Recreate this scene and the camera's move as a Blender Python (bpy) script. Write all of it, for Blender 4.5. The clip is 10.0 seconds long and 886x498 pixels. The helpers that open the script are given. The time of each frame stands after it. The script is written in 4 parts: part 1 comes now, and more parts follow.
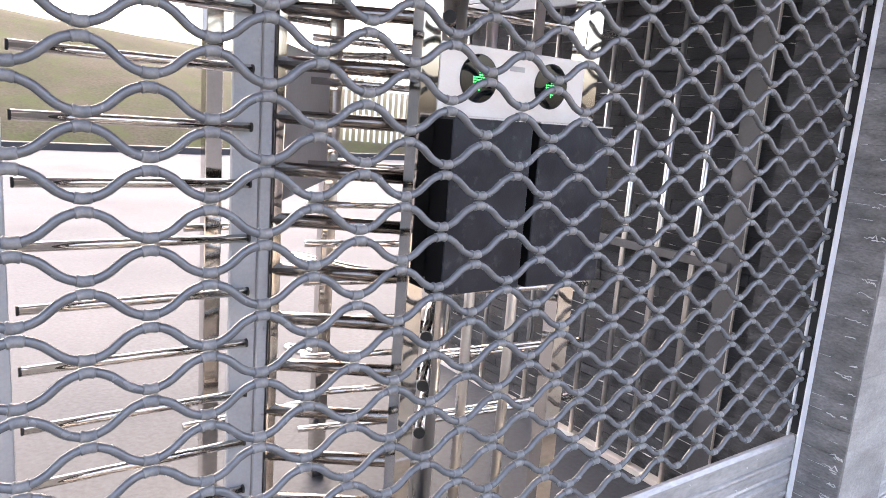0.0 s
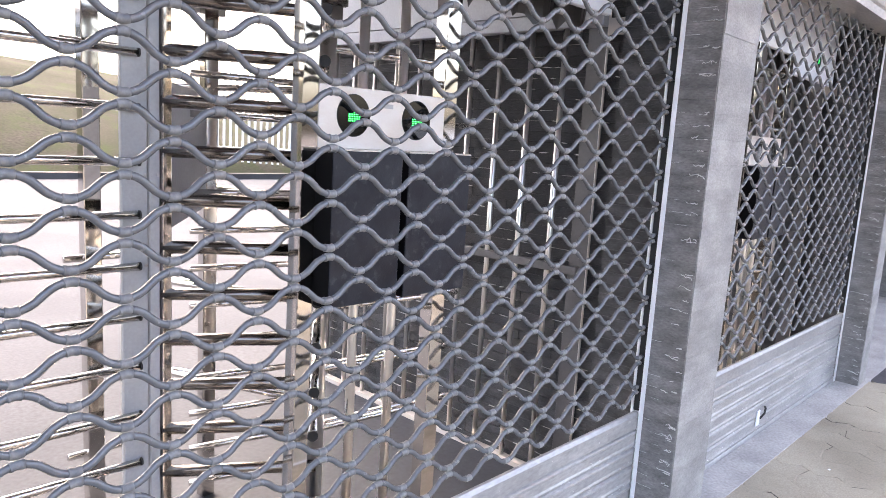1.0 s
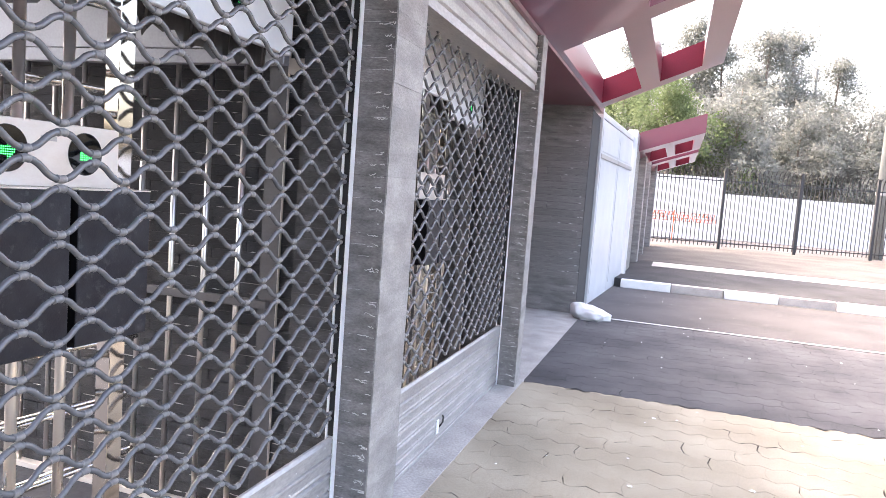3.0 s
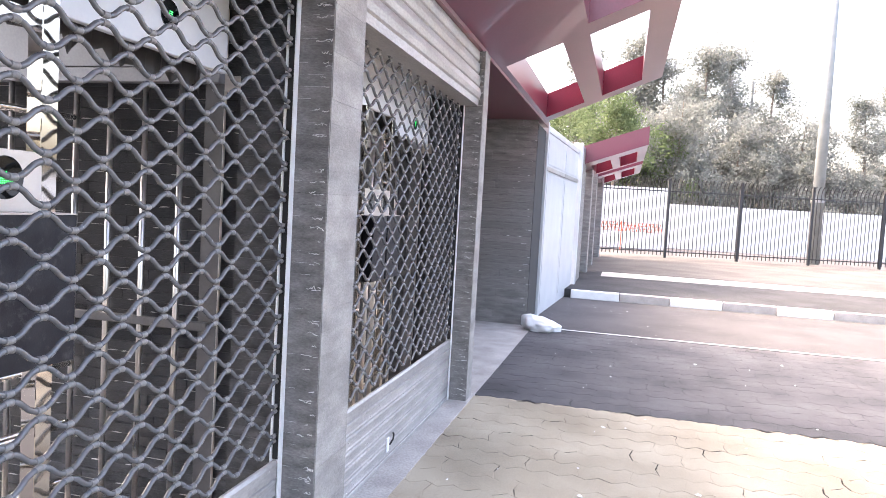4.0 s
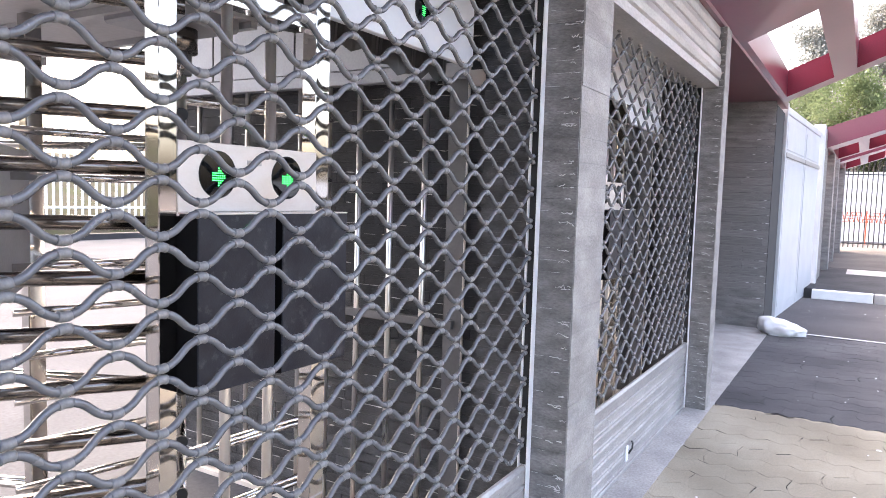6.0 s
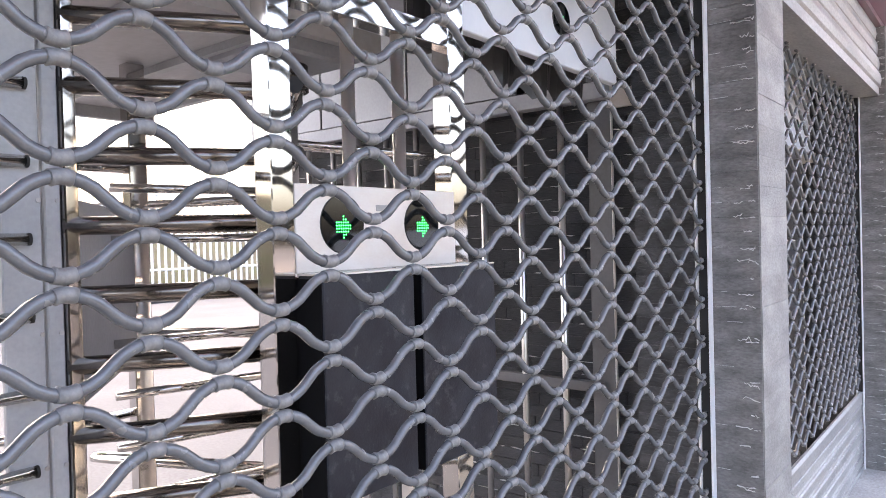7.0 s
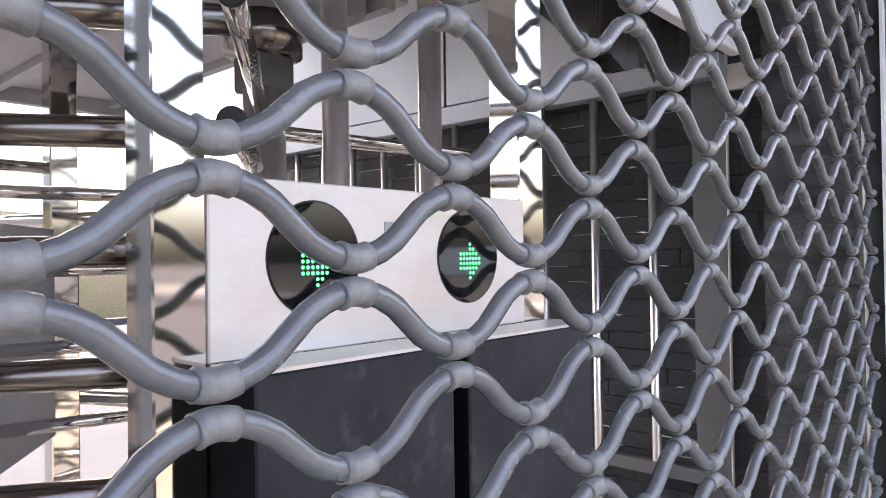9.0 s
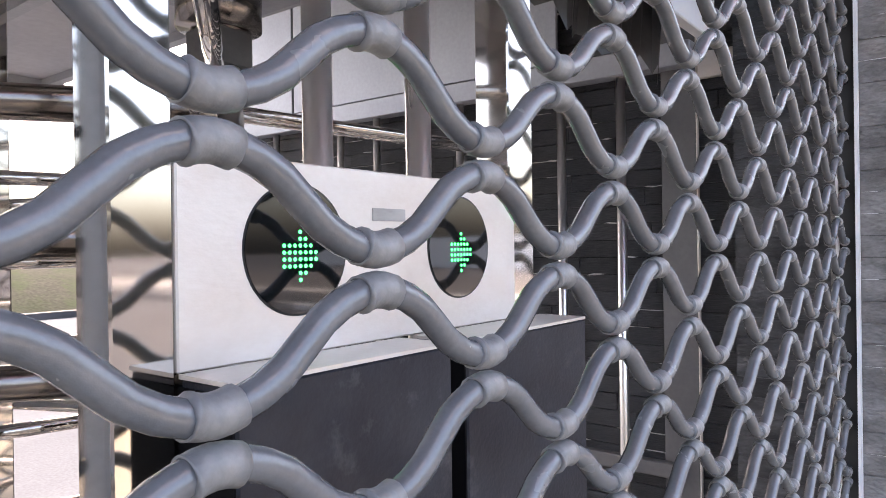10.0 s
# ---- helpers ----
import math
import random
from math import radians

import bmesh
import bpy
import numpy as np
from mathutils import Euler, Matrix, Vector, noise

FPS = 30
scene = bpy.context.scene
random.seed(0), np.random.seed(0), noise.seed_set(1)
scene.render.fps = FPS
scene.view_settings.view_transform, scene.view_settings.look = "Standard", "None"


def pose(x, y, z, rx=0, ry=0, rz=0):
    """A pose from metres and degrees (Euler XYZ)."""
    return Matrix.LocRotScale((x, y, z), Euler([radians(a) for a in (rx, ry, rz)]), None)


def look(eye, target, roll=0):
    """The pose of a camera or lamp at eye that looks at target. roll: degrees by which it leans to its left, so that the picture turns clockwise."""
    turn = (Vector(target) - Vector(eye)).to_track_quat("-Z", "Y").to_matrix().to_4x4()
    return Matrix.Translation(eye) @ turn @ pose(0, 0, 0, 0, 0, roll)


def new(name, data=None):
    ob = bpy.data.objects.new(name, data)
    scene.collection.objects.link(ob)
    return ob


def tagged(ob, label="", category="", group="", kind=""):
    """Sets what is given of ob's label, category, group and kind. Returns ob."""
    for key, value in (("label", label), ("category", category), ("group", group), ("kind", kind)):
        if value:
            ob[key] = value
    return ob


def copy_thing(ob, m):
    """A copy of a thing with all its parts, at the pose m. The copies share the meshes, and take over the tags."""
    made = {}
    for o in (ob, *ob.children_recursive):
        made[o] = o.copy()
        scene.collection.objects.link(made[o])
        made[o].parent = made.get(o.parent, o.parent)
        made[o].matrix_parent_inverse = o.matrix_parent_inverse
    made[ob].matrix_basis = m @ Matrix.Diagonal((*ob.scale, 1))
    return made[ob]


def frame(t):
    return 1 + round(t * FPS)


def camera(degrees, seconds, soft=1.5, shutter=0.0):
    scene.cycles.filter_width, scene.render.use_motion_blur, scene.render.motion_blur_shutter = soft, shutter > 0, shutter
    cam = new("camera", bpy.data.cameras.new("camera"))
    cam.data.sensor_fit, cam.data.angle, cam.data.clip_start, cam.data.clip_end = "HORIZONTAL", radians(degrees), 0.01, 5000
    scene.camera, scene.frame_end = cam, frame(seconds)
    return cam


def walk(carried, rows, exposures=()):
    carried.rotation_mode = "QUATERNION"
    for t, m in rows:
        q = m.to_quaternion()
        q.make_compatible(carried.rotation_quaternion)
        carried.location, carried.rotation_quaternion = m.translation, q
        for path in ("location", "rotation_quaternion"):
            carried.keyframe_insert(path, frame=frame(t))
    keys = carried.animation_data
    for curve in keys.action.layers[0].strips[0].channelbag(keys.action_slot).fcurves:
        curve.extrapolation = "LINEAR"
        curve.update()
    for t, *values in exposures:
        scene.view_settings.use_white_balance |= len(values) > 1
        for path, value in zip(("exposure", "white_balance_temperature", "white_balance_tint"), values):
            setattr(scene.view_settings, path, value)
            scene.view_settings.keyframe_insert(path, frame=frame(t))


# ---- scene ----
cam = camera(64.7, 10.0, soft=0.9)
PATH = [
    (0, (-2.512, -1.186, 1.593), (-1.361, 0.4055, 1.215), 4.4),
    (0.5, (-2.581, -1.271, 1.613), (-1.269, 0.198, 1.269), 4.1),
    (1, (-2.686, -1.349, 1.637), (-1.251, 0.01, 1.326), 3.5),
    (1.5, (-2.741, -1.343, 1.652), (-1.123, -0.199, 1.383), 3.3),
    (2, (-2.757, -1.33, 1.654), (-0.999, -0.412, 1.395), 4.2),
    (2.5, (-2.747, -1.344, 1.661), (-0.909, -0.588, 1.446), 4.0),
    (3, (-2.741, -1.368, 1.666), (-0.848, -0.746, 1.495), 4.3),
    (4.5, (-2.72, -1.42, 1.679), (-0.783, -0.935, 1.562), 2.9),
    (5, (-2.742, -1.405, 1.683), (-0.827, -0.832, 1.601), 2.4),
    (5.5, (-2.785, -1.347, 1.679), (-0.94, -0.589, 1.54), 1.6),
    (6, (-2.639, -1.166, 1.653), (-0.929, -0.141, 1.498), 1.7),
    (6.2, (-2.582, -1.109, 1.656), (-0.932, 0.013, 1.525), 1.9),
    (7.3, (-2.298, -0.701, 1.65), (-0.764, 0.582, 1.633), -2.1),
    (7.5, (-2.228, -0.641, 1.657), (-0.713, 0.665, 1.622), -1.6),
    (8, (-2.035, -0.54, 1.678), (-0.585, 0.838, 1.691), 0.5),
    (8.5, (-1.92, -0.434, 1.676), (-0.476, 0.95, 1.682), -0.2),
    (8.8, (-1.867, -0.366, 1.678), (-0.401, 0.995, 1.694), -1.6),
    (9, (-1.857, -0.338, 1.687), (-0.369, 0.999, 1.709), -0.8),
    (9.5, (-1.829, -0.266, 1.687), (-0.283, 1.003, 1.695), -0.6),
    (10, (-1.828, -0.245, 1.687), (-0.243, 0.974, 1.682), -0.8),
]
walk(cam, [(t, look(eye, target, roll)) for t, eye, target, roll in PATH],
     [(0, 3.52, 7200, 17), (10, 3.52, 7200, 17)])

# ---- daylight: bright hazy sky with a weak sun ----
SUN_ELEVATION, SUN_TURN = radians(52), radians(22)
world = bpy.data.worlds.new("sky")
scene.world = world
world.use_nodes = True
_nt = world.node_tree
_sky = _nt.nodes.new("ShaderNodeTexSky")
_sky.sky_type = "NISHITA"
_sky.sun_disc = False
_sky.sun_elevation, _sky.sun_rotation = SUN_ELEVATION, SUN_TURN
_sky.air_density, _sky.dust_density, _sky.ozone_density = 1.0, 7.0, 0.6
_nt.links.new(_sky.outputs[0], _nt.nodes["Background"].inputs[0])
_nt.nodes["Background"].inputs[1].default_value = 0.15
sun = bpy.data.lights.new("sun", "SUN")
sun.energy, sun.angle, sun.color = 0.06, radians(16), (1.0, 0.95, 0.88)
sun_ob = new("sun", sun)
_d = Vector((math.sin(SUN_TURN) * math.cos(SUN_ELEVATION), math.cos(SUN_TURN) * math.cos(SUN_ELEVATION), math.sin(SUN_ELEVATION)))
sun_ob.matrix_world = look(_d * 50, (0, 0, 0))


# ---- materials ----
def mat(name, color, rough=0.6, metal=0.0, color2=None, scale=8.0, bump=0.0, bump_scale=60.0, detail=4.0, fine=0.15,
        aniso=(1, 1, 1), vary=0.0, rough_vary=0.0, emit=None, emit_strength=1.0, coat=0.0, spec=0.5, world=False):
    """Principled material: two scales of colour noise, fine relief, optional difference from piece to piece."""
    m = bpy.data.materials.new(name)
    m.use_nodes = True
    nt = m.node_tree
    n, l = nt.nodes, nt.links
    b = n["Principled BSDF"]
    b.inputs["Roughness"].default_value, b.inputs["Metallic"].default_value = rough, metal
    b.inputs["Coat Weight"].default_value = coat
    b.inputs["Specular IOR Level"].default_value = spec
    tc = n.new("ShaderNodeTexCoord")
    mp = n.new("ShaderNodeMapping")
    mp.inputs["Scale"].default_value = aniso
    l.new(n.new("ShaderNodeNewGeometry").outputs["Position"] if world else tc.outputs["Object"], mp.inputs[0])
    big, small = n.new("ShaderNodeTexNoise"), n.new("ShaderNodeTexNoise")
    big.inputs["Scale"].default_value, big.inputs["Detail"].default_value = scale, detail
    small.inputs["Scale"].default_value, small.inputs["Detail"].default_value = bump_scale, 6
    l.new(mp.outputs[0], big.inputs["Vector"])
    l.new(mp.outputs[0], small.inputs["Vector"])
    ramp = n.new("ShaderNodeValToRGB")
    ramp.color_ramp.elements[0].position, ramp.color_ramp.elements[1].position = 0.32, 0.7
    ramp.color_ramp.elements[0].color = (*color, 1)
    ramp.color_ramp.elements[1].color = (*(color2 or [min(1, c * 1.15) for c in color]), 1)
    l.new(big.outputs["Fac"], ramp.inputs[0])
    mix = n.new("ShaderNodeMixRGB")
    mix.blend_type = "OVERLAY"
    mix.inputs[0].default_value = fine
    l.new(ramp.outputs[0], mix.inputs[1])
    l.new(small.outputs["Fac"], mix.inputs[2])
    out = mix.outputs[0]
    if vary:
        info = n.new("ShaderNodeObjectInfo")
        geo = n.new("ShaderNodeNewGeometry")
        add = n.new("ShaderNodeMath")
        add.operation = "ADD"
        l.new(info.outputs["Random"], add.inputs[0])
        l.new(geo.outputs["Random Per Island"], add.inputs[1])
        fr = n.new("ShaderNodeMath")
        fr.operation = "FRACT"
        l.new(add.outputs[0], fr.inputs[0])
        rng = n.new("ShaderNodeMapRange")
        rng.inputs[3].default_value, rng.inputs[4].default_value = 1 - vary, 1 + vary
        l.new(fr.outputs[0], rng.inputs[0])
        mul = n.new("ShaderNodeVectorMath")
        mul.operation = "SCALE"
        l.new(out, mul.inputs[0])
        l.new(rng.outputs[0], mul.inputs["Scale"])
        out = mul.outputs[0]
    l.new(out, b.inputs["Base Color"])
    if rough_vary:
        rr = n.new("ShaderNodeMapRange")
        rr.inputs[3].default_value, rr.inputs[4].default_value = max(0.02, rough - rough_vary), min(1, rough + rough_vary)
        l.new(big.outputs["Fac"], rr.inputs[0])
        l.new(rr.outputs[0], b.inputs["Roughness"])
    if bump:
        bp = n.new("ShaderNodeBump")
        bp.inputs["Strength"].default_value, bp.inputs["Distance"].default_value = bump, 0.01
        l.new(small.outputs["Fac"], bp.inputs["Height"])
        l.new(bp.outputs[0], b.inputs["Normal"])
    if emit:
        b.inputs["Emission Color"].default_value = (*emit, 1)
        b.inputs["Emission Strength"].default_value = emit_strength
    return m


M_TUBE = mat("grey_painted_tube", (0.085, 0.09, 0.1), 0.25, 0.0, (0.118, 0.124, 0.134), 30, 0.04, 300, rough_vary=0.08, spec=0.75)
M_SLEEVE = mat("worn_grey_sleeve", (0.115, 0.12, 0.13), 0.45, 0.0, (0.21, 0.206, 0.2), 60, 0.1, 300)
M_GALV = mat("galvanised_steel", (0.305, 0.295, 0.288), 0.4, 0.35, (0.44, 0.428, 0.418), 9, 0.1, 90, fine=0.4, aniso=(0.35, 1, 1), rough_vary=0.12)
M_ZINC = mat("bright_guide_rail", (0.8, 0.81, 0.83), 0.35, 0.25, None, 20)
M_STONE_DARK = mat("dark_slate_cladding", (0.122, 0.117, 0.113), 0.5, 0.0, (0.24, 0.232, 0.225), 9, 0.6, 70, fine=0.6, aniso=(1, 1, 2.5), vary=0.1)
M_STONE_FAR = mat("far_slate_cladding", (0.15, 0.144, 0.139), 0.45, 0.0, (0.27, 0.26, 0.25), 6, 0.5, 70, fine=0.6, aniso=(1, 0.6, 3), vary=0.1)
# Slate again, its colour darkened to hold the shade behind the grilles.
M_STONE_SHADED = mat("slate_darkened_for_shade", (0.022, 0.024, 0.028), 0.45, 0.0, (0.075, 0.077, 0.082), 9, 0.6, 60, fine=0.6, aniso=(1, 1, 2.5), vary=0.2, rough_vary=0.12, spec=0.4)
M_STONE_EDGE = mat("paler_dusty_slate", (0.205, 0.196, 0.188), 0.65, 0.0, (0.34, 0.327, 0.312), 5, 0.4, 70, fine=0.35, aniso=(1, 1, 2), vary=0.07)
M_JOINT = mat("dark_joint", (0.03, 0.03, 0.03), 0.9)
M_CHIP = mat("pale_broken_edge", (0.6, 0.59, 0.58), 0.8, 0.0, (0.75, 0.74, 0.72), 60)
M_CONCRETE = mat("plinth_concrete", (0.3, 0.284, 0.266), 0.85, 0.0, (0.43, 0.41, 0.385), 4, 0.3, 60, fine=0.45)
M_MIRROR = mat("polished_stainless", (0.55, 0.52, 0.495), 0.06, 1.0, (0.62, 0.59, 0.56), 3, 0.0, 40, rough_vary=0.04)
M_SATIN = mat("satin_stainless", (0.78, 0.76, 0.74), 0.3, 1.0, (0.86, 0.84, 0.82), 30, 0.02, 80, aniso=(1, 1, 0.1), rough_vary=0.08)
# Polished steel toned down to stand for the dark surroundings it mirrors.
M_DARKREFLECT = mat("dark_reflection_steel", (0.19, 0.17, 0.158), 0.2, 1.0, (0.26, 0.236, 0.22), 4, 0.0, 40, rough_vary=0.06)
M_BRUSHED = mat("brushed_stainless", (0.68, 0.61, 0.555), 0.42, 0.35, (0.78, 0.74, 0.7), 7, 0.05, 120, aniso=(1, 1, 2), fine=0.12, rough_vary=0.1)
M_BLACKBOX = mat("dusty_black_plastic", (0.007, 0.010, 0.019), 0.34, 0.0, (0.024, 0.028, 0.038), 14, 0.08, 200, rough_vary=0.12, spec=0.35)
M_MATBLACK = mat("matt_black_shade", (0.004, 0.004, 0.005), 0.8)
M_MATBLACK.node_tree.nodes["Principled BSDF"].inputs["Specular IOR Level"].default_value = 0.1
M_DISC = mat("black_glass", (0.004, 0.005, 0.006), 0.05, 0.0, coat=0.5)
M_LED = mat("green_light", (0.0, 0.35, 0.06), 0.4, emit=(0.0, 1.0, 0.16), emit_strength=0.55)
M_LED_OFF = mat("dark_led", (0.012, 0.018, 0.016), 0.3)
M_PANEL = mat("grey_sheet_panel", (0.3, 0.31, 0.34), 0.5, 0.3, (0.36, 0.37, 0.4), 3, 0.05, 80)
M_FRAME = mat("grey_painted_profile", (0.32, 0.33, 0.345), 0.45, 0.1, (0.4, 0.41, 0.425), 8, 0.05, 100)
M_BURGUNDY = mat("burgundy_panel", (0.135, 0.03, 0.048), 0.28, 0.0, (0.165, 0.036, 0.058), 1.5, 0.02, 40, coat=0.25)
M_RED = mat("deep_red_face", (0.12, 0.006, 0.018), 0.45, 0.0, (0.15, 0.008, 0.022), 2, spec=0.25)
M_WHITEGATE = mat("white_painted_sheet", (0.5, 0.52, 0.55), 0.35, 0.1, (0.58, 0.6, 0.62), 2, 0.03, 60)
M_FENCE = mat("black_painted_fence", (0.03, 0.03, 0.033), 0.5, 0.2)
M_WHITEWALL = mat("white_wall", (0.72, 0.7, 0.68), 0.9, 0.0, (0.8, 0.79, 0.77), 1, 0.1, 20)
M_POLE = mat("pale_grey_pole", (0.22, 0.235, 0.225), 0.6, 0.2, (0.3, 0.31, 0.3), 2)
M_BARK = mat("grey_bark", (0.12, 0.1, 0.085), 0.9, 0.0, (0.2, 0.17, 0.15), 4, 0.4, 20)
# Leaf green greyed and paled, so that distance haze sits in the colour.
M_LEAF = mat("haze_paled_leaf", (0.18, 0.196, 0.182), 0.85, 0.0, (0.255, 0.27, 0.255), 0.6, 0.0, 20, vary=0.14, spec=0.1)
M_LEAF2 = mat("fresh_green_leaf", (0.1, 0.14, 0.065), 0.8, 0.0, (0.15, 0.19, 0.105), 0.6, 0.0, 20, vary=0.18, spec=0.12)
M_ASPHALT = mat("worn_asphalt", (0.04, 0.039, 0.04), 0.85, 0.0, (0.066, 0.064, 0.065), 1.2, 0.35, 150, fine=0.35, spec=0.15)
M_PAVER = mat("sandy_concrete_paver", (0.24, 0.205, 0.15), 0.85, 0.0, (0.4, 0.35, 0.265), 1.1, 0.4, 120, fine=0.45, vary=0.04, spec=0.25, world=True)
M_PAVER_DARK = mat("dark_concrete_paver", (0.066, 0.064, 0.067), 0.85, 0.0, (0.115, 0.112, 0.115), 1.3, 0.4, 120, fine=0.5, vary=0.06, spec=0.15, world=True)
M_KERB_W = mat("white_painted_kerb", (0.7, 0.7, 0.68), 0.8, 0.0, (0.8, 0.8, 0.78), 5, 0.2, 60)
M_KERB_D = mat("bare_kerb", (0.36, 0.33, 0.3), 0.85, 0.0, (0.48, 0.44, 0.4), 5, 0.3, 60)
M_BOARD = mat("white_lintel_board", (0.74, 0.76, 0.8), 0.4, 0.0, (0.82, 0.83, 0.86), 2, 0.03, 60)
M_SAND = mat("sand_filled_joint", (0.028, 0.024, 0.02), 0.95, 0.0, (0.36, 0.315, 0.24), 3.5, 0.3, 80, spec=0.1)
for _e, _p in zip(next(q for q in M_SAND.node_tree.nodes if q.type == "VALTORGB").color_ramp.elements, (0.42, 0.53)):
    _e.position = _p
M_SAND_DARK = mat("dark_grit_joint", (0.02, 0.02, 0.021), 0.95, 0.0, (0.1, 0.098, 0.1), 3.5, 0.3, 80, spec=0.1)
M_BAG = mat("white_plastic_bag", (0.75, 0.75, 0.75), 0.4, 0.0, (0.82, 0.82, 0.82), 8)
M_EARTH = mat("dry_earth_bank", (0.027, 0.025, 0.022), 0.95, 0.0, (0.017, 0.021, 0.012), 0.8, 0.4, 12, fine=0.8, spec=0.05)
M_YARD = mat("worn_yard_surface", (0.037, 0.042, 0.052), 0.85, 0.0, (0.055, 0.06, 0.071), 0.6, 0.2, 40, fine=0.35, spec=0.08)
M_CEIL = mat("grey_ceiling_board", (0.42, 0.42, 0.44), 0.8, 0.0, (0.5, 0.5, 0.52), 2, 0.1, 40)
M_ORANGE = mat("orange_net", (0.6, 0.12, 0.05), 0.8)
M_RUBBER = mat("black_rubber", (0.015, 0.015, 0.015), 0.7)
M_ROAD = mat("smooth_grey_asphalt", (0.07, 0.066, 0.067), 0.85, 0.0, (0.094, 0.089, 0.09), 1.0, 0.25, 150, fine=0.35, spec=0.12)
M_DARKSTEEL = mat("dull_dark_steel", (0.1, 0.1, 0.105), 0.4, 0.5, (0.14, 0.14, 0.145), 6, 0.05, 80)
M_DUST = mat("dusty_bare_ground", (0.075, 0.07, 0.068), 0.95, 0.0, (0.115, 0.107, 0.102), 0.8, 0.3, 40, fine=0.4, spec=0.1)


def leafy(m):
    """Lets light through the thin leaves."""
    n, l = m.node_tree.nodes, m.node_tree.links
    b, out = n["Principled BSDF"], n["Material Output"]
    tr, mx = n.new("ShaderNodeBsdfTranslucent"), n.new("ShaderNodeMixShader")
    l.new(b.inputs["Base Color"].links[0].from_socket, tr.inputs["Color"])
    mx.inputs[0].default_value = 0.45
    l.new(b.outputs[0], mx.inputs[1])
    l.new(tr.outputs[0], mx.inputs[2])
    l.new(mx.outputs[0], out.inputs[0])


def dusty(m, color, scale, low, high, stretch=(1, 1, 1), most=0.6):
    """Pale dust, grit and scuffs lying over a material in small uneven spots."""
    n, l = m.node_tree.nodes, m.node_tree.links
    b = n["Principled BSDF"]
    under = b.inputs["Base Color"].links[0].from_socket
    tc, mp, ns, ramp, mix = (n.new("ShaderNode" + k) for k in ("TexCoord", "Mapping", "TexNoise", "MapRange", "MixRGB"))
    mp.inputs["Scale"].default_value = stretch
    ns.inputs["Scale"].default_value, ns.inputs["Detail"].default_value, ns.inputs["Roughness"].default_value = scale, 8, 0.72
    ramp.inputs[1].default_value, ramp.inputs[2].default_value, ramp.inputs[4].default_value = low, high, most
    mix.inputs[2].default_value = (*color, 1)
    l.new(tc.outputs["Object"], mp.inputs[0])
    l.new(mp.outputs[0], ns.inputs["Vector"])
    l.new(ns.outputs["Fac"], ramp.inputs[0])
    l.new(ramp.outputs[0], mix.inputs[0])
    l.new(under, mix.inputs[1])
    l.new(mix.outputs[0], b.inputs["Base Color"])


dusty(M_BLACKBOX, (0.16, 0.16, 0.165), 26, 0.56, 0.78, most=0.45)
dusty(M_EARTH, (0.02, 0.032, 0.01), 1.1, 0.5, 0.66, (1, 0.5, 1), 0.8)
dusty(M_DISC, (0.2, 0.2, 0.2), 90, 0.66, 0.8, most=0.4)
dusty(M_STONE_SHADED, (0.3, 0.295, 0.29), 30, 0.6, 0.8, (1, 1, 4), 0.5)
dusty(M_STONE_DARK, (0.45, 0.44, 0.43), 45, 0.6, 0.8, (1, 1, 3), 0.5)
dusty(M_STONE_EDGE, (0.55, 0.54, 0.52), 22, 0.6, 0.8, (1, 1, 2), 0.5)
dusty(M_GALV, (0.62, 0.62, 0.62), 60, 0.62, 0.78, (0.6, 1, 1), 0.6)
dusty(M_TUBE, (0.3, 0.3, 0.31), 70, 0.66, 0.8, most=0.35)
dusty(M_ROAD, (0.16, 0.15, 0.145), 3, 0.55, 0.8, most=0.5)
dusty(M_PAVER_DARK, (0.22, 0.21, 0.2), 14, 0.6, 0.8, most=0.5)
leafy(M_LEAF)
leafy(M_LEAF2)

# ---- mesh helpers ----
def finish(name, bm, material, parent=None, label="", smooth=False):
    me = bpy.data.meshes.new(name)
    bm.to_mesh(me)
    bm.free()
    for mm in (material if isinstance(material, (list, tuple)) else [material]):
        me.materials.append(mm)
    if smooth:
        me.polygons.foreach_set("use_smooth", [True] * len(me.polygons))
    ob = new(name, me)
    if parent is not None:
        ob.parent = parent
    if label:
        ob["label"] = label
    return ob


def part(name, bm, material, parent, label="", smooth=False):
    return finish(name, bm, material, parent, label, smooth)


def thing(name, at=(0, 0, 0), label="", category="", group="", kind=""):
    ob = new(name)
    ob.empty_display_size = 0.1
    ob.location = at
    return tagged(ob, label, category, group, kind)


def box(x0, x1, y0, y1, z0, z1, bevel=0.0, bm=None, seg=1):
    b = bmesh.new() if bm is None else bm
    g = bmesh.ops.create_cube(b, size=1.0, matrix=Matrix.LocRotScale(((x0 + x1) / 2, (y0 + y1) / 2, (z0 + z1) / 2), None, (abs(x1 - x0), abs(y1 - y0), abs(z1 - z0))))
    if bevel > 0:
        edges = list({e for v in g["verts"] for e in v.link_edges})
        bmesh.ops.bevel(b, geom=edges, offset=bevel, segments=seg, affect="EDGES", profile=0.5)
    return b


def rod(a, c, r, seg=12, bm=None, r2=None, caps=True):
    b = bmesh.new() if bm is None else bm
    a, c = Vector(a), Vector(c)
    d = c - a
    m = Matrix.Translation((a + c) / 2) @ d.to_track_quat("Z", "Y").to_matrix().to_4x4()
    bmesh.ops.create_cone(b, cap_ends=caps, segments=seg, radius1=r, radius2=r if r2 is None else r2, depth=d.length, matrix=m)
    return b


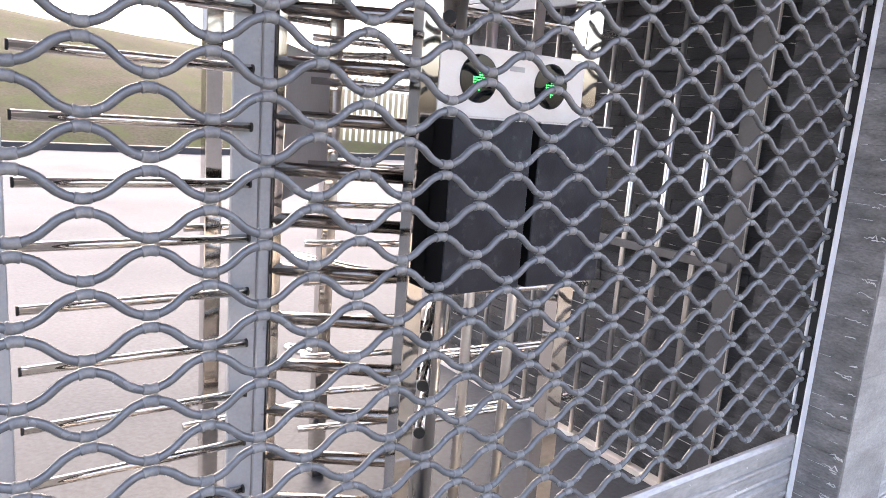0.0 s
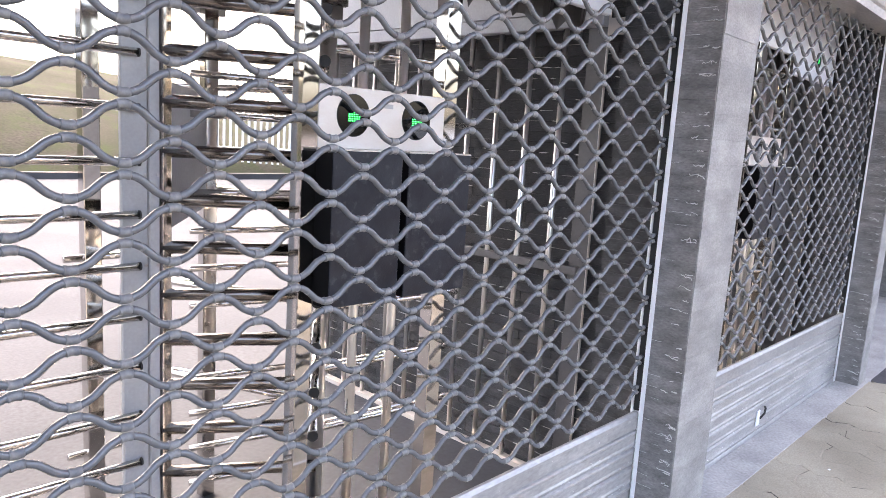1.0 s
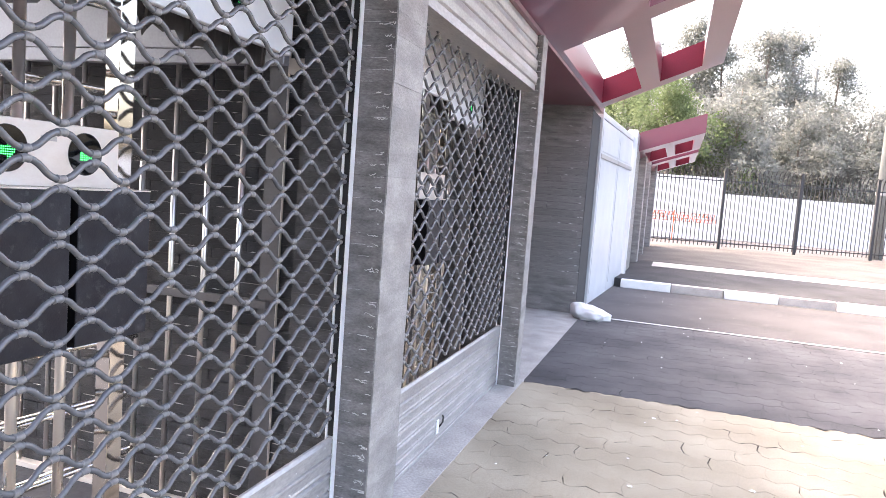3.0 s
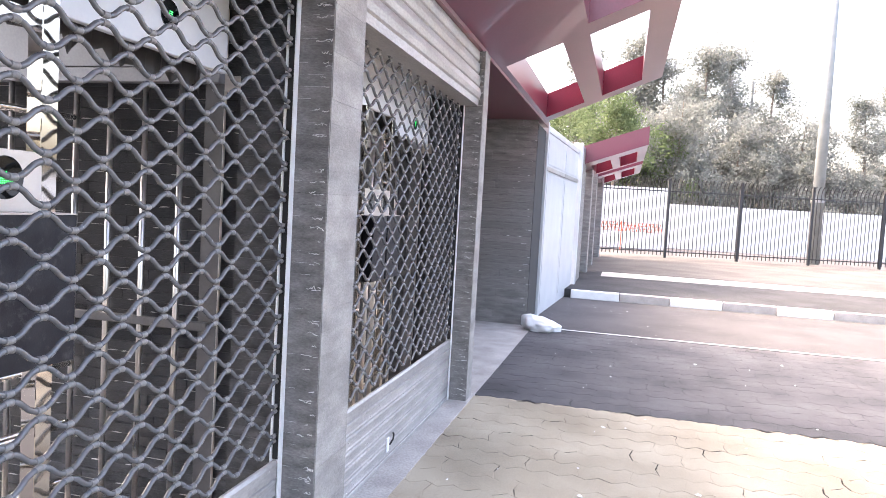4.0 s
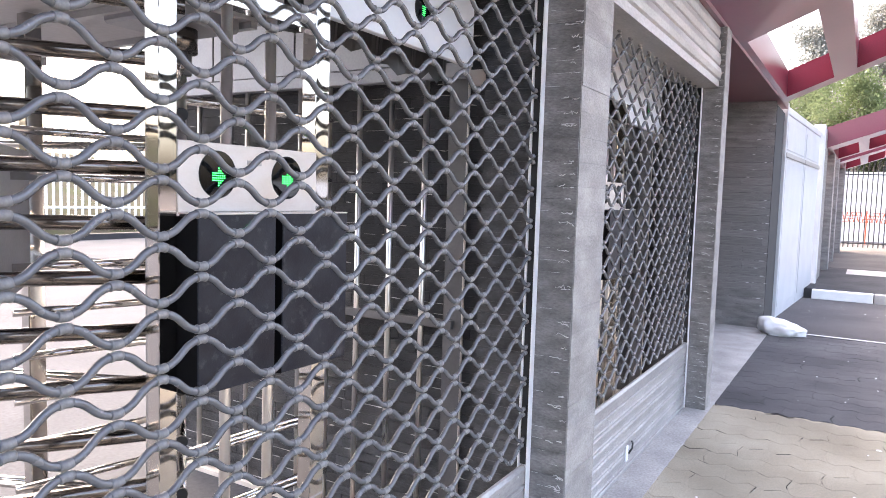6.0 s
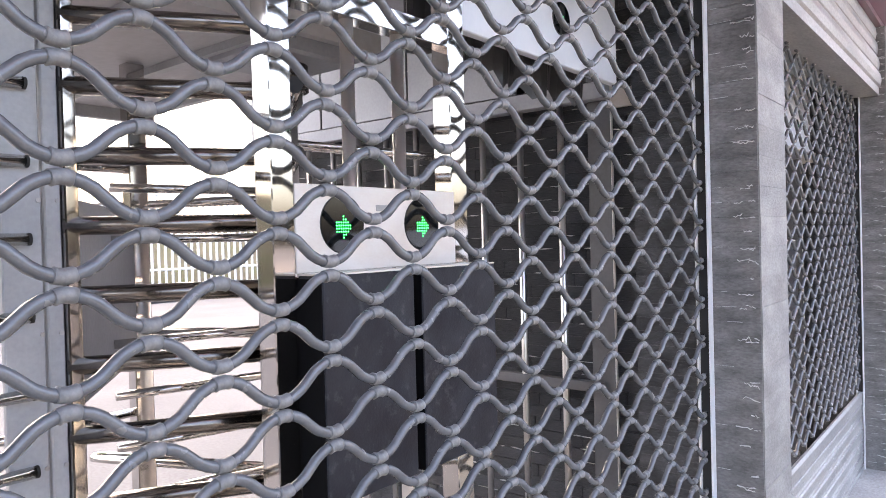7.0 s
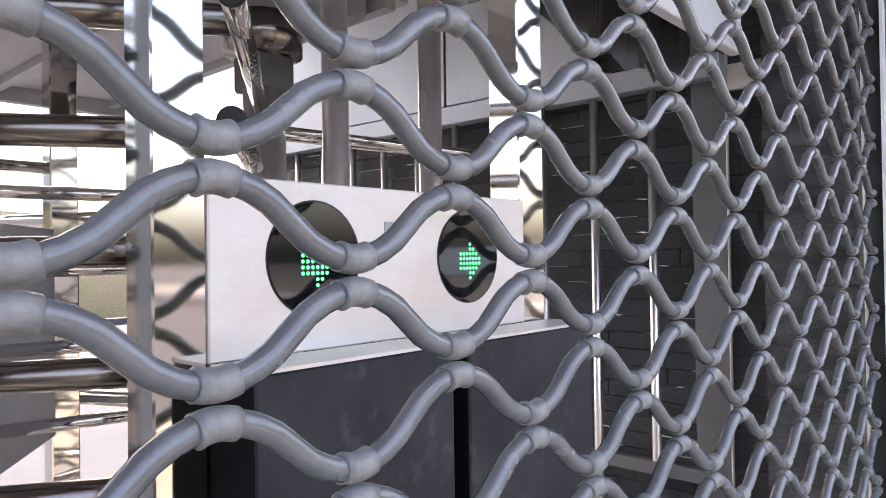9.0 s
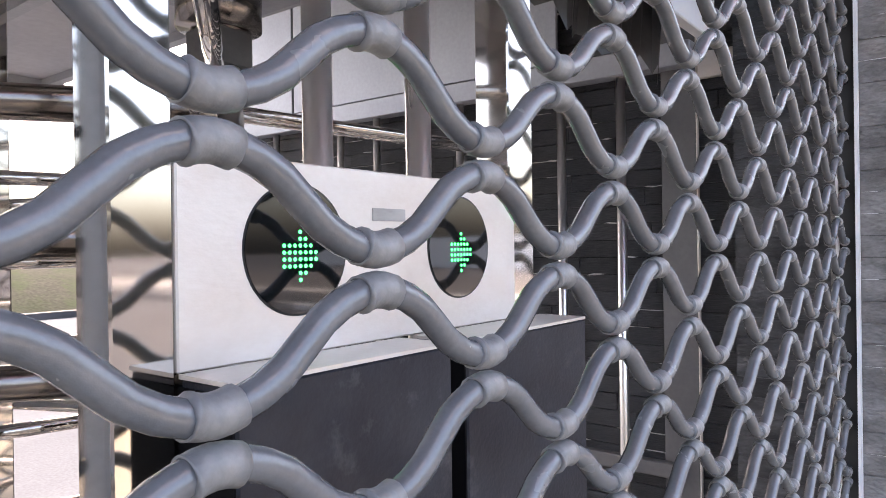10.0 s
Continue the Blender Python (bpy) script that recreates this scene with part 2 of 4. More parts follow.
def prism(points, axis, a0, a1, bm=None):
    """Extrudes a 2D outline along an axis: axis x takes (y, z), y takes (x, z), z takes (x, y)."""
    b = bmesh.new() if bm is None else bm
    def place(p, v):
        return {"x": (v, p[0], p[1]), "y": (p[0], v, p[1]), "z": (p[0], p[1], v)}[axis]
    lo = [b.verts.new(place(p, a0)) for p in points]
    hi = [b.verts.new(place(p, a1)) for p in points]
    n = len(points)
    for i in range(n):
        b.faces.new((lo[i], lo[(i + 1) % n], hi[(i + 1) % n], hi[i]))
    b.faces.new(lo[::-1])
    b.faces.new(hi)
    bmesh.ops.recalc_face_normals(b, faces=b.faces)
    return b


def sweep(points, r, seg=10, bm=None, normal=Vector((0, 1, 0))):
    """A round tube along points; points may carry their own radius as a fourth number."""
    b = bmesh.new() if bm is None else bm
    rings = []
    for i, p in enumerate(points):
        rr = p[3] if len(p) > 3 else r
        q = Vector(p[:3])
        t = (Vector(points[min(i + 1, len(points) - 1)][:3]) - Vector(points[max(i - 1, 0)][:3])).normalized()
        u = (normal - normal.dot(t) * t).normalized()
        w = t.cross(u)
        rings.append([b.verts.new(q + rr * (math.cos(k * math.tau / seg) * u + math.sin(k * math.tau / seg) * w)) for k in range(seg)])
    for r0, r1 in zip(rings, rings[1:]):
        for k in range(seg):
            b.faces.new((r0[k], r0[(k + 1) % seg], r1[(k + 1) % seg], r1[k]))
    b.faces.new(rings[0][::-1])
    b.faces.new(rings[-1])
    return b


# ---- large structure ----
HALF, ROW = 0.097, 0.131      # half a wave of the lattice and the height of one cell
NODE_X, NODE_Z = -0.014, 1.545
FRONT = -0.18                 # face of the stone pillars
BAY = 3.12                    # from one bay to the next

ground = finish("ground", box(-150, 250, -200, 200, -1.0, -0.03), M_ASPHALT)
tagged(ground, "worn grey asphalt ground reaching to the horizon", "ground", kind="structure")
plinth = tagged(finish("plinth", box(-7.0, 8.5, -0.21, 6.5, -0.3, 0.0, 0.006), M_CONCRETE), "grey concrete plinth under the shutters", "plinth", kind="structure")
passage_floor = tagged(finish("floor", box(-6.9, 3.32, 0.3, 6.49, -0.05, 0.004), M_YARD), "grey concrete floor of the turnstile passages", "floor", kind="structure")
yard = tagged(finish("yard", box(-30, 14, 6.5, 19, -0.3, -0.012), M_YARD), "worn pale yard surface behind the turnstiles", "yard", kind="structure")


def pillar(name, x0, x1, y0, y1, z1, label):
    """A pillar core faced with thin split-slate courses, chipped along the corner."""
    p = tagged(finish(name, box(x0 + 0.012, x1 - 0.012, y0 + 0.012, y1, 0, z1), M_JOINT), label, "pillar", kind="structure")
    rnd = random.Random(int(x0 * 100) + 7)
    z, odd = 0.0, 0
    chips = bmesh.new()
    while z < z1 - 0.01:
        zt = min(z + 0.05, z1)
        o = rnd.uniform(-0.002, 0.0025)
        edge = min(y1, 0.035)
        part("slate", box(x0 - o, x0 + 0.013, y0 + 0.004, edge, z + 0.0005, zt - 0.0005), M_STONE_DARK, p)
        # behind the guide rail the same courses carry the shade in their colour
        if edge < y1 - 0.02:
            part("inner_slate", box(x0 - o, x0 + 0.013, edge + 0.001, y1, z + 0.0006, zt - 0.0006), M_STONE_SHADED, p)
        odd += 1
        if odd % 2:
            o = rnd.uniform(-0.0012, 0.0012)
            # front courses use the paler, dust-spotted slate colour
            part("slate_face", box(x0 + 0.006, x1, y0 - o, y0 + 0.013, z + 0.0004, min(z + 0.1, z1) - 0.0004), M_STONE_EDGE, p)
        # pale flakes where the slate has broken away along the joints, most of them at the corner
        for _ in range(rnd.choice((0, 1, 1, 2, 2, 3))):
            s = rnd.choice((1, 1, 1.8)) * rnd.uniform(0.006, 0.018)
            yc, zc = y0 + 0.004 + s + abs(rnd.gauss(0, 0.024)), zt + rnd.uniform(-0.014, 0.004)
            dz = rnd.choice((-1, 1)) * rnd.uniform(0.2, 1.1) * s
            n = rnd.randrange(5, 9)
            pts = [(yc - s + 2 * s * (i + rnd.uniform(-0.3, 0.3)) / (n - 1), zc + dz * rnd.uniform(-0.5, 0.5) * (1.3 if i < 2 else 0.6)) for i in range(n)]
            wide = [rnd.uniform(0.0003, 0.0019) for _ in range(n)]
            rows = []
            for (py, pz), w in zip(pts, wide):
                rows.append([chips.verts.new(q) for q in ((x0 - 0.0042, py, pz + w), (x0 - 0.0042, py, pz - w), (x0 + 0.002, py, pz - w), (x0 + 0.002, py, pz + w))])
            for r0, r1 in zip(rows, rows[1:]):
                for i in range(4):
                    chips.faces.new((r0[i], r0[(i + 1) % 4], r1[(i + 1) % 4], r1[i]))
        # thin pale scratches along the joints
        if rnd.random() < 0.75:
            ya = y0 + rnd.uniform(0.03, 0.12)
            yb, w = min(ya + rnd.uniform(0.02, 0.08), 0.02), rnd.uniform(0.0004, 0.0009)
            v = [chips.verts.new((x0 - 0.0036, ya, zt - w)), chips.verts.new((x0 - 0.0036, yb, zt - 0.4 * w)), chips.verts.new((x0 - 0.0036, yb, zt + 0.4 * w)), chips.verts.new((x0 - 0.0036, ya, zt + w))]
            chips.faces.new(v)
        z = zt
    bmesh.ops.recalc_face_normals(chips, faces=chips.faces)
    c = part("chipped_edges", chips, M_CHIP, p, "pale chipped slate edges")
    c["kind"] = "stuff"
    return p


pillar("pillar_1", 0.035, 0.385, FRONT, 0.25, 3.0, "pillar clad in dark split slate with a paler, dust-spotted front")
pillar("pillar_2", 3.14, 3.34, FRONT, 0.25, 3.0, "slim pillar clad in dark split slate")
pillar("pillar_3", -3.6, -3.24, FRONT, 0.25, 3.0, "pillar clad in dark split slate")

# partition walls between the bays, and the end wall of the recess
# both partition walls are coloured darker to stand for the shade inside
wall_1 = tagged(finish("wall_1", box(0.12, 0.37, 0.25, 2.6, 0, 3.0), M_JOINT), "shade-darkened slate partition wall between two bays", "wall", kind="structure")
wall_2 = tagged(finish("wall_2", box(3.24, 3.33, 0.25, 2.6, 0, 3.0), M_STONE_SHADED), "shade-darkened slate partition wall", "wall", kind="structure")
wall_front = tagged(finish("wall_front", box(-7.0, -3.6, 0.0, 0.2, 0, 3.0), M_STONE_EDGE), "plain slate front wall", "wall", kind="structure")
wall_far = tagged(finish("wall_far", box(7.485, 8.5, -0.105, 2.2, 0, 2.95), M_JOINT), "end wall clad in dark slate", "wall", kind="structure")
wall_recess = tagged(finish("wall_recess", box(3.33, 7.485, 2.0, 2.2, 0, 2.995), M_STONE_FAR), "dark wall at the back of a recess", "wall", kind="structure")
roof_slab = tagged(finish("ceiling_turnstile", box(-1.95, -0.75, 0.75, 2.2, 2.25, 2.31), M_CEIL), "grey sheet roof over the turnstile", "ceiling", kind="structure")
# Unseen slabs added above the passages to cut down the skylight inside.
ceiling_shade = tagged(finish("ceiling_shade", box(-7.0, 3.33, 0.2, 2.6, 3.0, 3.12), M_CEIL), "unseen grey ceiling added to shade the passages", "ceiling", kind="structure")
ceiling_shade_back = tagged(finish("ceiling_shade_back", box(-1.9, 3.33, 2.6, 2.9, 3.0, 3.12), M_CEIL), "unseen grey ceiling added to shade the back of the passages", "ceiling", kind="structure")
ceiling_recess = tagged(finish("ceiling_recess", box(3.33, 8.4, -0.15, 2.2, 3.0, 3.1), M_BURGUNDY), "burgundy soffit of the recess", "ceiling", kind="structure")
fascia = tagged(finish("fascia", box(-7.0, 3.33, -0.16, 0.2, 3.0, 3.5), M_BURGUNDY), "burgundy fascia above the shutters", "fascia", kind="structure")
for k in range(4):
    tagged(finish("ceiling_rib", box(-1.9 + 0.36 * k, -1.87 + 0.36 * k, 0.75, 2.2, 2.225, 2.249), M_FRAME), "grey roof rib", "rib", kind="structure")
roof_edge = tagged(finish("ceiling_edge", box(-1.95, -0.75, 2.16, 2.2, 2.2, 2.249), M_FRAME), "grey roof edge profile", "rib", kind="structure")


def slates(parent, face, u0, u1, z0, z1, h, length, material, limit):
    """Courses of slate on one face: each a block of its own near the camera, the rest joined. face = ('x', value) towards -x."""
    rnd = random.Random(int(u1 * 31))
    meshes = []
    for k in range(6):
        bm = box(-0.010 - 0.004 * rnd.random(), 0.006, -0.5, 0.5, -0.5, 0.5)
        for v in bm.verts:
            v.co.y += rnd.uniform(-0.004, 0.004)
            v.co.x += rnd.uniform(-0.0015, 0.0015)
        me = bpy.data.meshes.new("slate")
        bm.to_mesh(me)
        bm.free()
        me.materials.append(material)
        meshes.append(me)
    verts, faces, made = [], [], 0
    z, row = z0, 0
    while z < z1 - 0.005:
        u = u0 - (row % 3) * length / 3
        while u < u1:
            ln = length * rnd.uniform(0.75, 1.25)
            a, b = max(u, u0), min(u + ln, u1)
            if b - a > 0.02:
                if made < limit and 0.4 < z < 2.4:
                    ob = new("slate", meshes[rnd.randrange(6)])
                    ob.parent = parent
                    ob.matrix_basis = Matrix.LocRotScale((face, (a + b) / 2, z + h / 2), None, (1, b - a - 0.003, h - 0.003))
                    made += 1
                else:
                    d, n = 0.010 + 0.004 * rnd.random(), len(verts)
                    for x in (face - d, face + 0.006):
                        verts += [(x, a, z + 0.0015), (x, b - 0.003, z + 0.0015), (x, b - 0.003, z + h - 0.0015), (x, a, z + h - 0.0015)]
                    faces += [(n, n + 3, n + 2, n + 1), (n, n + 1, n + 5, n + 4), (n + 3, n + 7, n + 6, n + 2), (n, n + 4, n + 7, n + 3), (n + 1, n + 2, n + 6, n + 5)]
            u += ln
        z += h
        row += 1
    if faces:
        me = bpy.data.meshes.new("slates")
        me.from_pydata(verts, [], faces)
        me.materials.append(material)
        ob = new("slates", me)
        ob.parent = parent
        ob["kind"] = "stuff"


# ---- canopy: sloped burgundy box beams round open bays ----
SLOPE = 0.42


def canopy_beams(p, beams, thick=0.34, y_root=-0.15, z_root=3.03, slope=SLOPE, red_from=7.0):
    for x0, x1, y0, y1 in beams:
        za, zb = z_root - slope * (y0 - y_root), z_root - slope * (y1 - y_root)
        bm = prism([(y0, za), (y1, zb), (y1, zb + thick), (y0, za + thick)], "x", x0, x1)
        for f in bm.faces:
            # faces towards -x on beams past red_from take the deeper red
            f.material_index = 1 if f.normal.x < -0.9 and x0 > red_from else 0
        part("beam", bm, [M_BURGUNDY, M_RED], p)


canopy = thing("canopy", (0, 0, 0), "sloping burgundy canopy of box beams with open square bays", "canopy")
canopy_beams(canopy, ((-7, 8.0, -0.2, -0.15), (-7, 3.78, -0.97, -0.2), (-7, 7.95, -1.78, -1.5), (3.78, 7.95, -0.97, -0.73), (3.78, 4.02, -0.73, -0.2), (7.55, 7.95, -0.73, -0.2),
                      (3.72, 4.12, -1.5, -0.97), (7.55, 7.95, -1.5, -0.97), (-0.6, -0.2, -1.5, -0.97), (-5.0, -4.6, -1.5, -0.97)))


# ---- roller grilles ----
def sleeve_ring(xc, zz, s):
    w, r = 0.0122, 0.0097
    return [(xc - w, 0, zz + s * 0.0022, r - 0.0018), (xc - w + 0.0002, 0, zz + s * 0.0022, r + 0.0003), (xc - w + 0.0018, 0, zz + s * 0.0018, r + 0.0003), (xc - w + 0.0021, 0, zz + s * 0.0017, r),
            (xc - 0.006, 0, zz + s * 0.0006, r), (xc, 0, zz, r), (xc + 0.006, 0, zz + s * 0.0006, r), (xc + w - 0.0002, 0, zz + s * 0.0022, r), (xc + w, 0, zz + s * 0.0022, r - 0.0018)]


def crisp(bm, limit=0.9):
    """Keeps hard rims under smooth shading."""
    for e in bm.edges:
        if e.is_manifold and e.calc_face_angle() > limit:
            e.smooth = False


SLEEVES = {}


def sleeve_mesh(up):
    if up not in SLEEVES:
        me = bpy.data.meshes.new("sleeve")
        bm = sweep(sleeve_ring(0, 0, 1 if up else -1), 0.0097, 16)
        crisp(bm)
        bm.to_mesh(me)
        bm.free()
        me.materials.append(M_SLEEVE)
        me.polygons.foreach_set("use_smooth", [True] * len(me.polygons))
        SLEEVES[up] = me
    return SLEEVES[up]


def roller_grille(x_left, x_right, node_x, label, near):
    """A roller shutter: wavy tubes with a sleeve at every crest and trough, a slatted foot panel and two guide rails."""
    g = thing("roller_grille", (0, 0, 0), label, "roller grille", "roller grilles of the bays")
    n0, n1 = math.ceil((node_x - x_right) / HALF), math.floor((node_x - x_left) / HALF)
    r_tube, lift, steps = 0.0081, ROW / 4 - 0.0101, 8
    for row in range(-15, 17):
        zc = NODE_Z + (row + 0.5) * ROW / 2
        flip = 1 if row % 2 == 0 else -1
        pts = []
        for k in range(n0 * steps - 2, n1 * steps + 3):
            s = math.cos(math.pi * k / steps) * flip
            s = math.copysign(abs(s) ** 0.8, s)
            pts.append((node_x - k / steps * HALF, 0.0, zc - s * lift))
        tube = part("wavy_tube", sweep(pts, r_tube, 10), M_TUBE, g, smooth=True)
        bm = bmesh.new()
        for c in range(n0, n1 + 1):
            s = math.cos(math.pi * c) * flip
            xc, zz = node_x - c * HALF, zc - s * lift
            if near and 9 <= c <= 21 and -8 <= row < 12:
                ob = new("sleeve", sleeve_mesh(s > 0))
                ob.parent, ob.location = tube, (xc, 0, zz)
            else:
                sweep(sleeve_ring(xc, zz, s), 0.0097, 10, bm)
        sl = part("sleeve", bm, M_SLEEVE, tube, smooth=True)
        sl["kind"] = "stuff"
    for z in (0.03, 0.115, 0.2, 0.285, 0.37):
        out = [(-0.007, z), (-0.015, z + 0.006), (-0.017, z + 0.014), (-0.013, z + 0.022), (-0.013, z + 0.058), (-0.018, z + 0.066), (-0.016, z + 0.074), (-0.007, z + 0.079), (-0.007, z + 0.0835), (0.006, z + 0.0835), (0.006, z)]
        part("slat", prism(out, "x", x_left, x_right), M_GALV, g)
    part("slat", prism([(-0.016, 0.455), (-0.016, 0.515), (-0.006, 0.528), (0.006, 0.528), (0.006, 0.455)], "x", x_left, x_right), M_GALV, g)
    part("bottom_rail", box(x_left, x_right, -0.02, 0.012, 0.002, 0.029, 0.004), M_GALV, g)
    # pale specks of paint spattered on the foot
    rnd = random.Random(int(x_right * 50) + 9)
    bm = bmesh.new()
    for _ in range(150):
        x, z, r = rnd.uniform(x_left, x_right), rnd.uniform(0.04, 0.51), rnd.uniform(0.001, 0.0032)
        rod((x, -0.0186, z), (x, -0.012, z), r, 6, bm)
    sp = part("paint_specks", bm, M_CHIP, g, "pale spattered specks")
    sp["kind"] = "stuff"
    for xa, d in ((x_right, 1), (x_left, -1)):
        out = [(xa - d * 0.012, 0.02), (xa + d * 0.02, 0.02), (xa + d * 0.02, -0.026), (xa - d * 0.012, -0.026), (xa - d * 0.012, -0.020), (xa + d * 0.014, -0.020), (xa + d * 0.014, 0.014), (xa - d * 0.012, 0.014)]
        part("guide_rail", prism(out, "z", 0.0, 2.6), M_ZINC, g, "bright zinc guide rail")
        part("brush_strip", box(min(xa + d * 0.002, xa + d * 0.012), max(xa + d * 0.002, xa + d * 0.012), -0.0195, 0.0135, 0.53, 2.6), M_RUBBER, g, "black brush strip")
    return g


grille_a = roller_grille(-3.2, 0.01, NODE_X, "lowered roller grille of wavy grey steel tubes with a slatted foot", True)
grille_b = roller_grille(0.41, 3.115, 3.092, "lowered wavy grey roller grille with a hasp on its foot", False)
# hasp and padlock on the second foot panel
part("hasp", box(1.50, 1.545, -0.024, -0.015, 0.065, 0.16, 0.003), M_BOARD, grille_b, "white lock plate")
part("latch", sweep([(1.56, -0.02, 0.1), (1.585, -0.035, 0.13), (1.61, -0.03, 0.155), (1.625, -0.02, 0.16)], 0.006, 8), M_RUBBER, grille_b, "black latch", smooth=True)


def shutter_box(x0, x1, z0):
    s = thing("shutter_box", (0, 0, 0), "ribbed grey metal shutter housing above the grille", "shutter box", "shutter housings")
    part("lower_lip", prism([(-0.14, z0), (-0.14, z0 + 0.05), (-0.06, z0 + 0.05), (0.03, z0 + 0.02), (0.03, z0)], "x", x0, x1), M_GALV, s)
    for k in range(4):
        z = z0 + 0.052 + 0.105 * k
        y = -0.15 + 0.008 * k
        part("rib", prism([(y + 0.012, z), (y, z + 0.012), (y - 0.006, z + 0.05), (y, z + 0.09), (y + 0.012, z + 0.102), (0.2, z + 0.102), (0.2, z)], "x", x0, x1), M_GALV, s)
    return s


shutter_box(0.388, 3.137, 2.54)
shutter_box(-3.237, 0.03, 2.54)


# ---- ground in front ----
def paver_outline(L, W, a):
    """A wavy interlocking block, long sides bent in a soft zigzag."""
    h = L / 2
    wave = ((-h, 0), (-0.75 * h, a), (-0.25 * h, -a), (0, 0), (0.25 * h, a), (0.75 * h, -a), (h, 0))
    return [(x, o - W / 2) for x, o in wave] + [(h + a * 0.7, 0)] + [(x, o + W / 2) for x, o in wave[::-1]] + [(-h + a * 0.7, 0)]


def paving(name, x0, x1, y0, y1, material, label, keep):
    p = tagged(finish(name, box(x0, x1, y0, y1, -0.2, -0.0038), M_SAND if material is M_PAVER else M_SAND_DARK), label, "pavement", kind="structure")
    rnd = random.Random(int(x0 * 10) + 3)
    L, W, gap = 0.34, 0.23, 0.005
    shape = paver_outline(L - 0.0015, W - gap, 0.03)
    inner = [(x * 0.985, y * 0.975) for x, y in shape]
    n = len(shape)
    def geometry(cx, cy, dz, tip):
        lo = [(cx + y, cy + x, -0.03) for x, y in shape]
        mid = [(cx + y, cy + x, -0.0034 + dz + tip * y) for x, y in shape]
        top = [(cx + y, cy + x, -0.002 + dz + tip * y) for x, y in inner]
        f = [tuple(range(2 * n, 3 * n))[::-1]]
        for a in (0, n):
            f += [(a + i, a + n + i, a + n + (i + 1) % n, a + (i + 1) % n) for i in range(n)]
        return lo + mid + top, f
    shared = []
    for k in range(5):
        v, f = geometry(0, 0, rnd.uniform(-0.0008, 0.0008), rnd.uniform(-0.003, 0.003))
        me = bpy.data.meshes.new("paver")
        me.from_pydata(v, [], f)
        me.materials.append(material)
        shared.append(me)
    verts, faces, made = [], [], 0
    cols = int((x1 - x0) / W)
    for i in range(cols):
        cx = x0 + (i + 0.5) * W
        cy = y1 + (L / 2 if i % 2 else 0)
        while cy - L / 2 > y0:
            dx, dy = rnd.uniform(-0.005, 0.005), rnd.uniform(-0.006, 0.006)
            if made < 300 and keep[0] < cx < keep[1] and keep[2] < cy:
                ob = new("paver", shared[rnd.randrange(5)])
                ob.parent, ob.location = p, (cx + dx, cy + dy, 0)
                made += 1
            else:
                v, f = geometry(cx + dx, cy + dy, rnd.uniform(-0.0008, 0.0008), rnd.uniform(-0.003, 0.003))
                k = len(verts)
                verts += v
                faces += [tuple(q + k for q in ff) for ff in f]
            cy -= L
    me = bpy.data.meshes.new("pavers")
    me.from_pydata(verts, [], faces)
    me.materials.append(material)
    ob = new("pavers", me)
    ob.parent = p
    ob["kind"] = "stuff"
    return p


line_paint = tagged(finish("painted_line", box(7.42, 7.5, -9, -0.6, -0.06, -0.008), M_KERB_W), "thin faded white line across the forecourt", "line", kind="structure")
forecourt = tagged(finish("road", box(7.5, 11.5, -14, -0.05, -0.3, -0.012), M_ROAD), "smooth grey asphalt strip before the kerb", "road", kind="structure")
terrace = tagged(finish("terrace", box(11.66, 27.4, -40, 3.0, -0.3, 0.15), M_ASPHALT), "raised asphalt behind the painted kerb", "pavement", kind="structure")
terrace_band = tagged(finish("pavement_band", box(15.3, 16.7, -40, -0.9, 0.1, 0.156), M_CONCRETE), "pale concrete band across the asphalt", "pavement", kind="structure")
terrace_back = tagged(finish("pavement_back", box(16.9, 27.3, -40, 2.9, 0.1, 0.154), M_DUST), "dusty bare ground before the fence", "pavement", kind="structure")

kerb_stone = tagged(finish("kerb_stone", box(-0.08, 0.08, -0.475, 0.475, -0.2, 0.15, 0.015, seg=2), M_KERB_W), "white-painted concrete kerb stone", "kerb", "kerb stones along the forecourt")
kerb_stone.location = (11.58, -0.92, 0)
kerb_bare = tagged(finish("kerb_stone", box(-0.08, 0.08, -0.475, 0.475, -0.2, 0.15, 0.015, seg=2), M_KERB_D), "bare grey concrete kerb stone", "kerb", "kerb stones along the forecourt")
kerb_bare.location = (11.58, -0.92 - 0.96, 0)
for k in range(1, 8):
    copy_thing(kerb_stone, pose(11.58 - 0.02 * k, -0.92 - 1.92 * k, 0, 0, 0, 0.6))
    copy_thing(kerb_bare, pose(11.58 - 0.02 * k, -1.88 - 1.92 * k, 0, 0, 0, 0.6))


# ---- white gate beyond the recess ----
gate = thing("metal_gate", (8.5, -0.1, 0), "closed white sheet-metal double gate with panelled leaves", "gate")
GATE_L = 4.1
for k in range(2):
    leaf = part("gate_leaf", box(0.06 + k * 2.02, 2.04 + k * 2.02, -0.03, 0.03, -0.011, 2.95, 0.004), M_WHITEGATE, gate)
    for z0, z1 in ((0.15, 2.3), (2.45, 2.85)):
        part("gate_panel", box(0.16 + k * 2.02, 1.94 + k * 2.02, -0.04, -0.031, z0, z1, 0.006), M_WHITEGATE, leaf)
    part("gate_rail", box(0.06 + k * 2.02, 2.04 + k * 2.02, -0.055, -0.031, 2.34, 2.41, 0.004), M_GALV, leaf)
part("gate_post", box(4.12, 4.32, -0.1, 0.1, 0, 3.2, 0.01), M_WHITEGATE, gate, "white gate post")
part("gate_post", box(-0.02, 0.05, -0.05, 0.05, 0, 3.1, 0.006), M_WHITEGATE, gate)
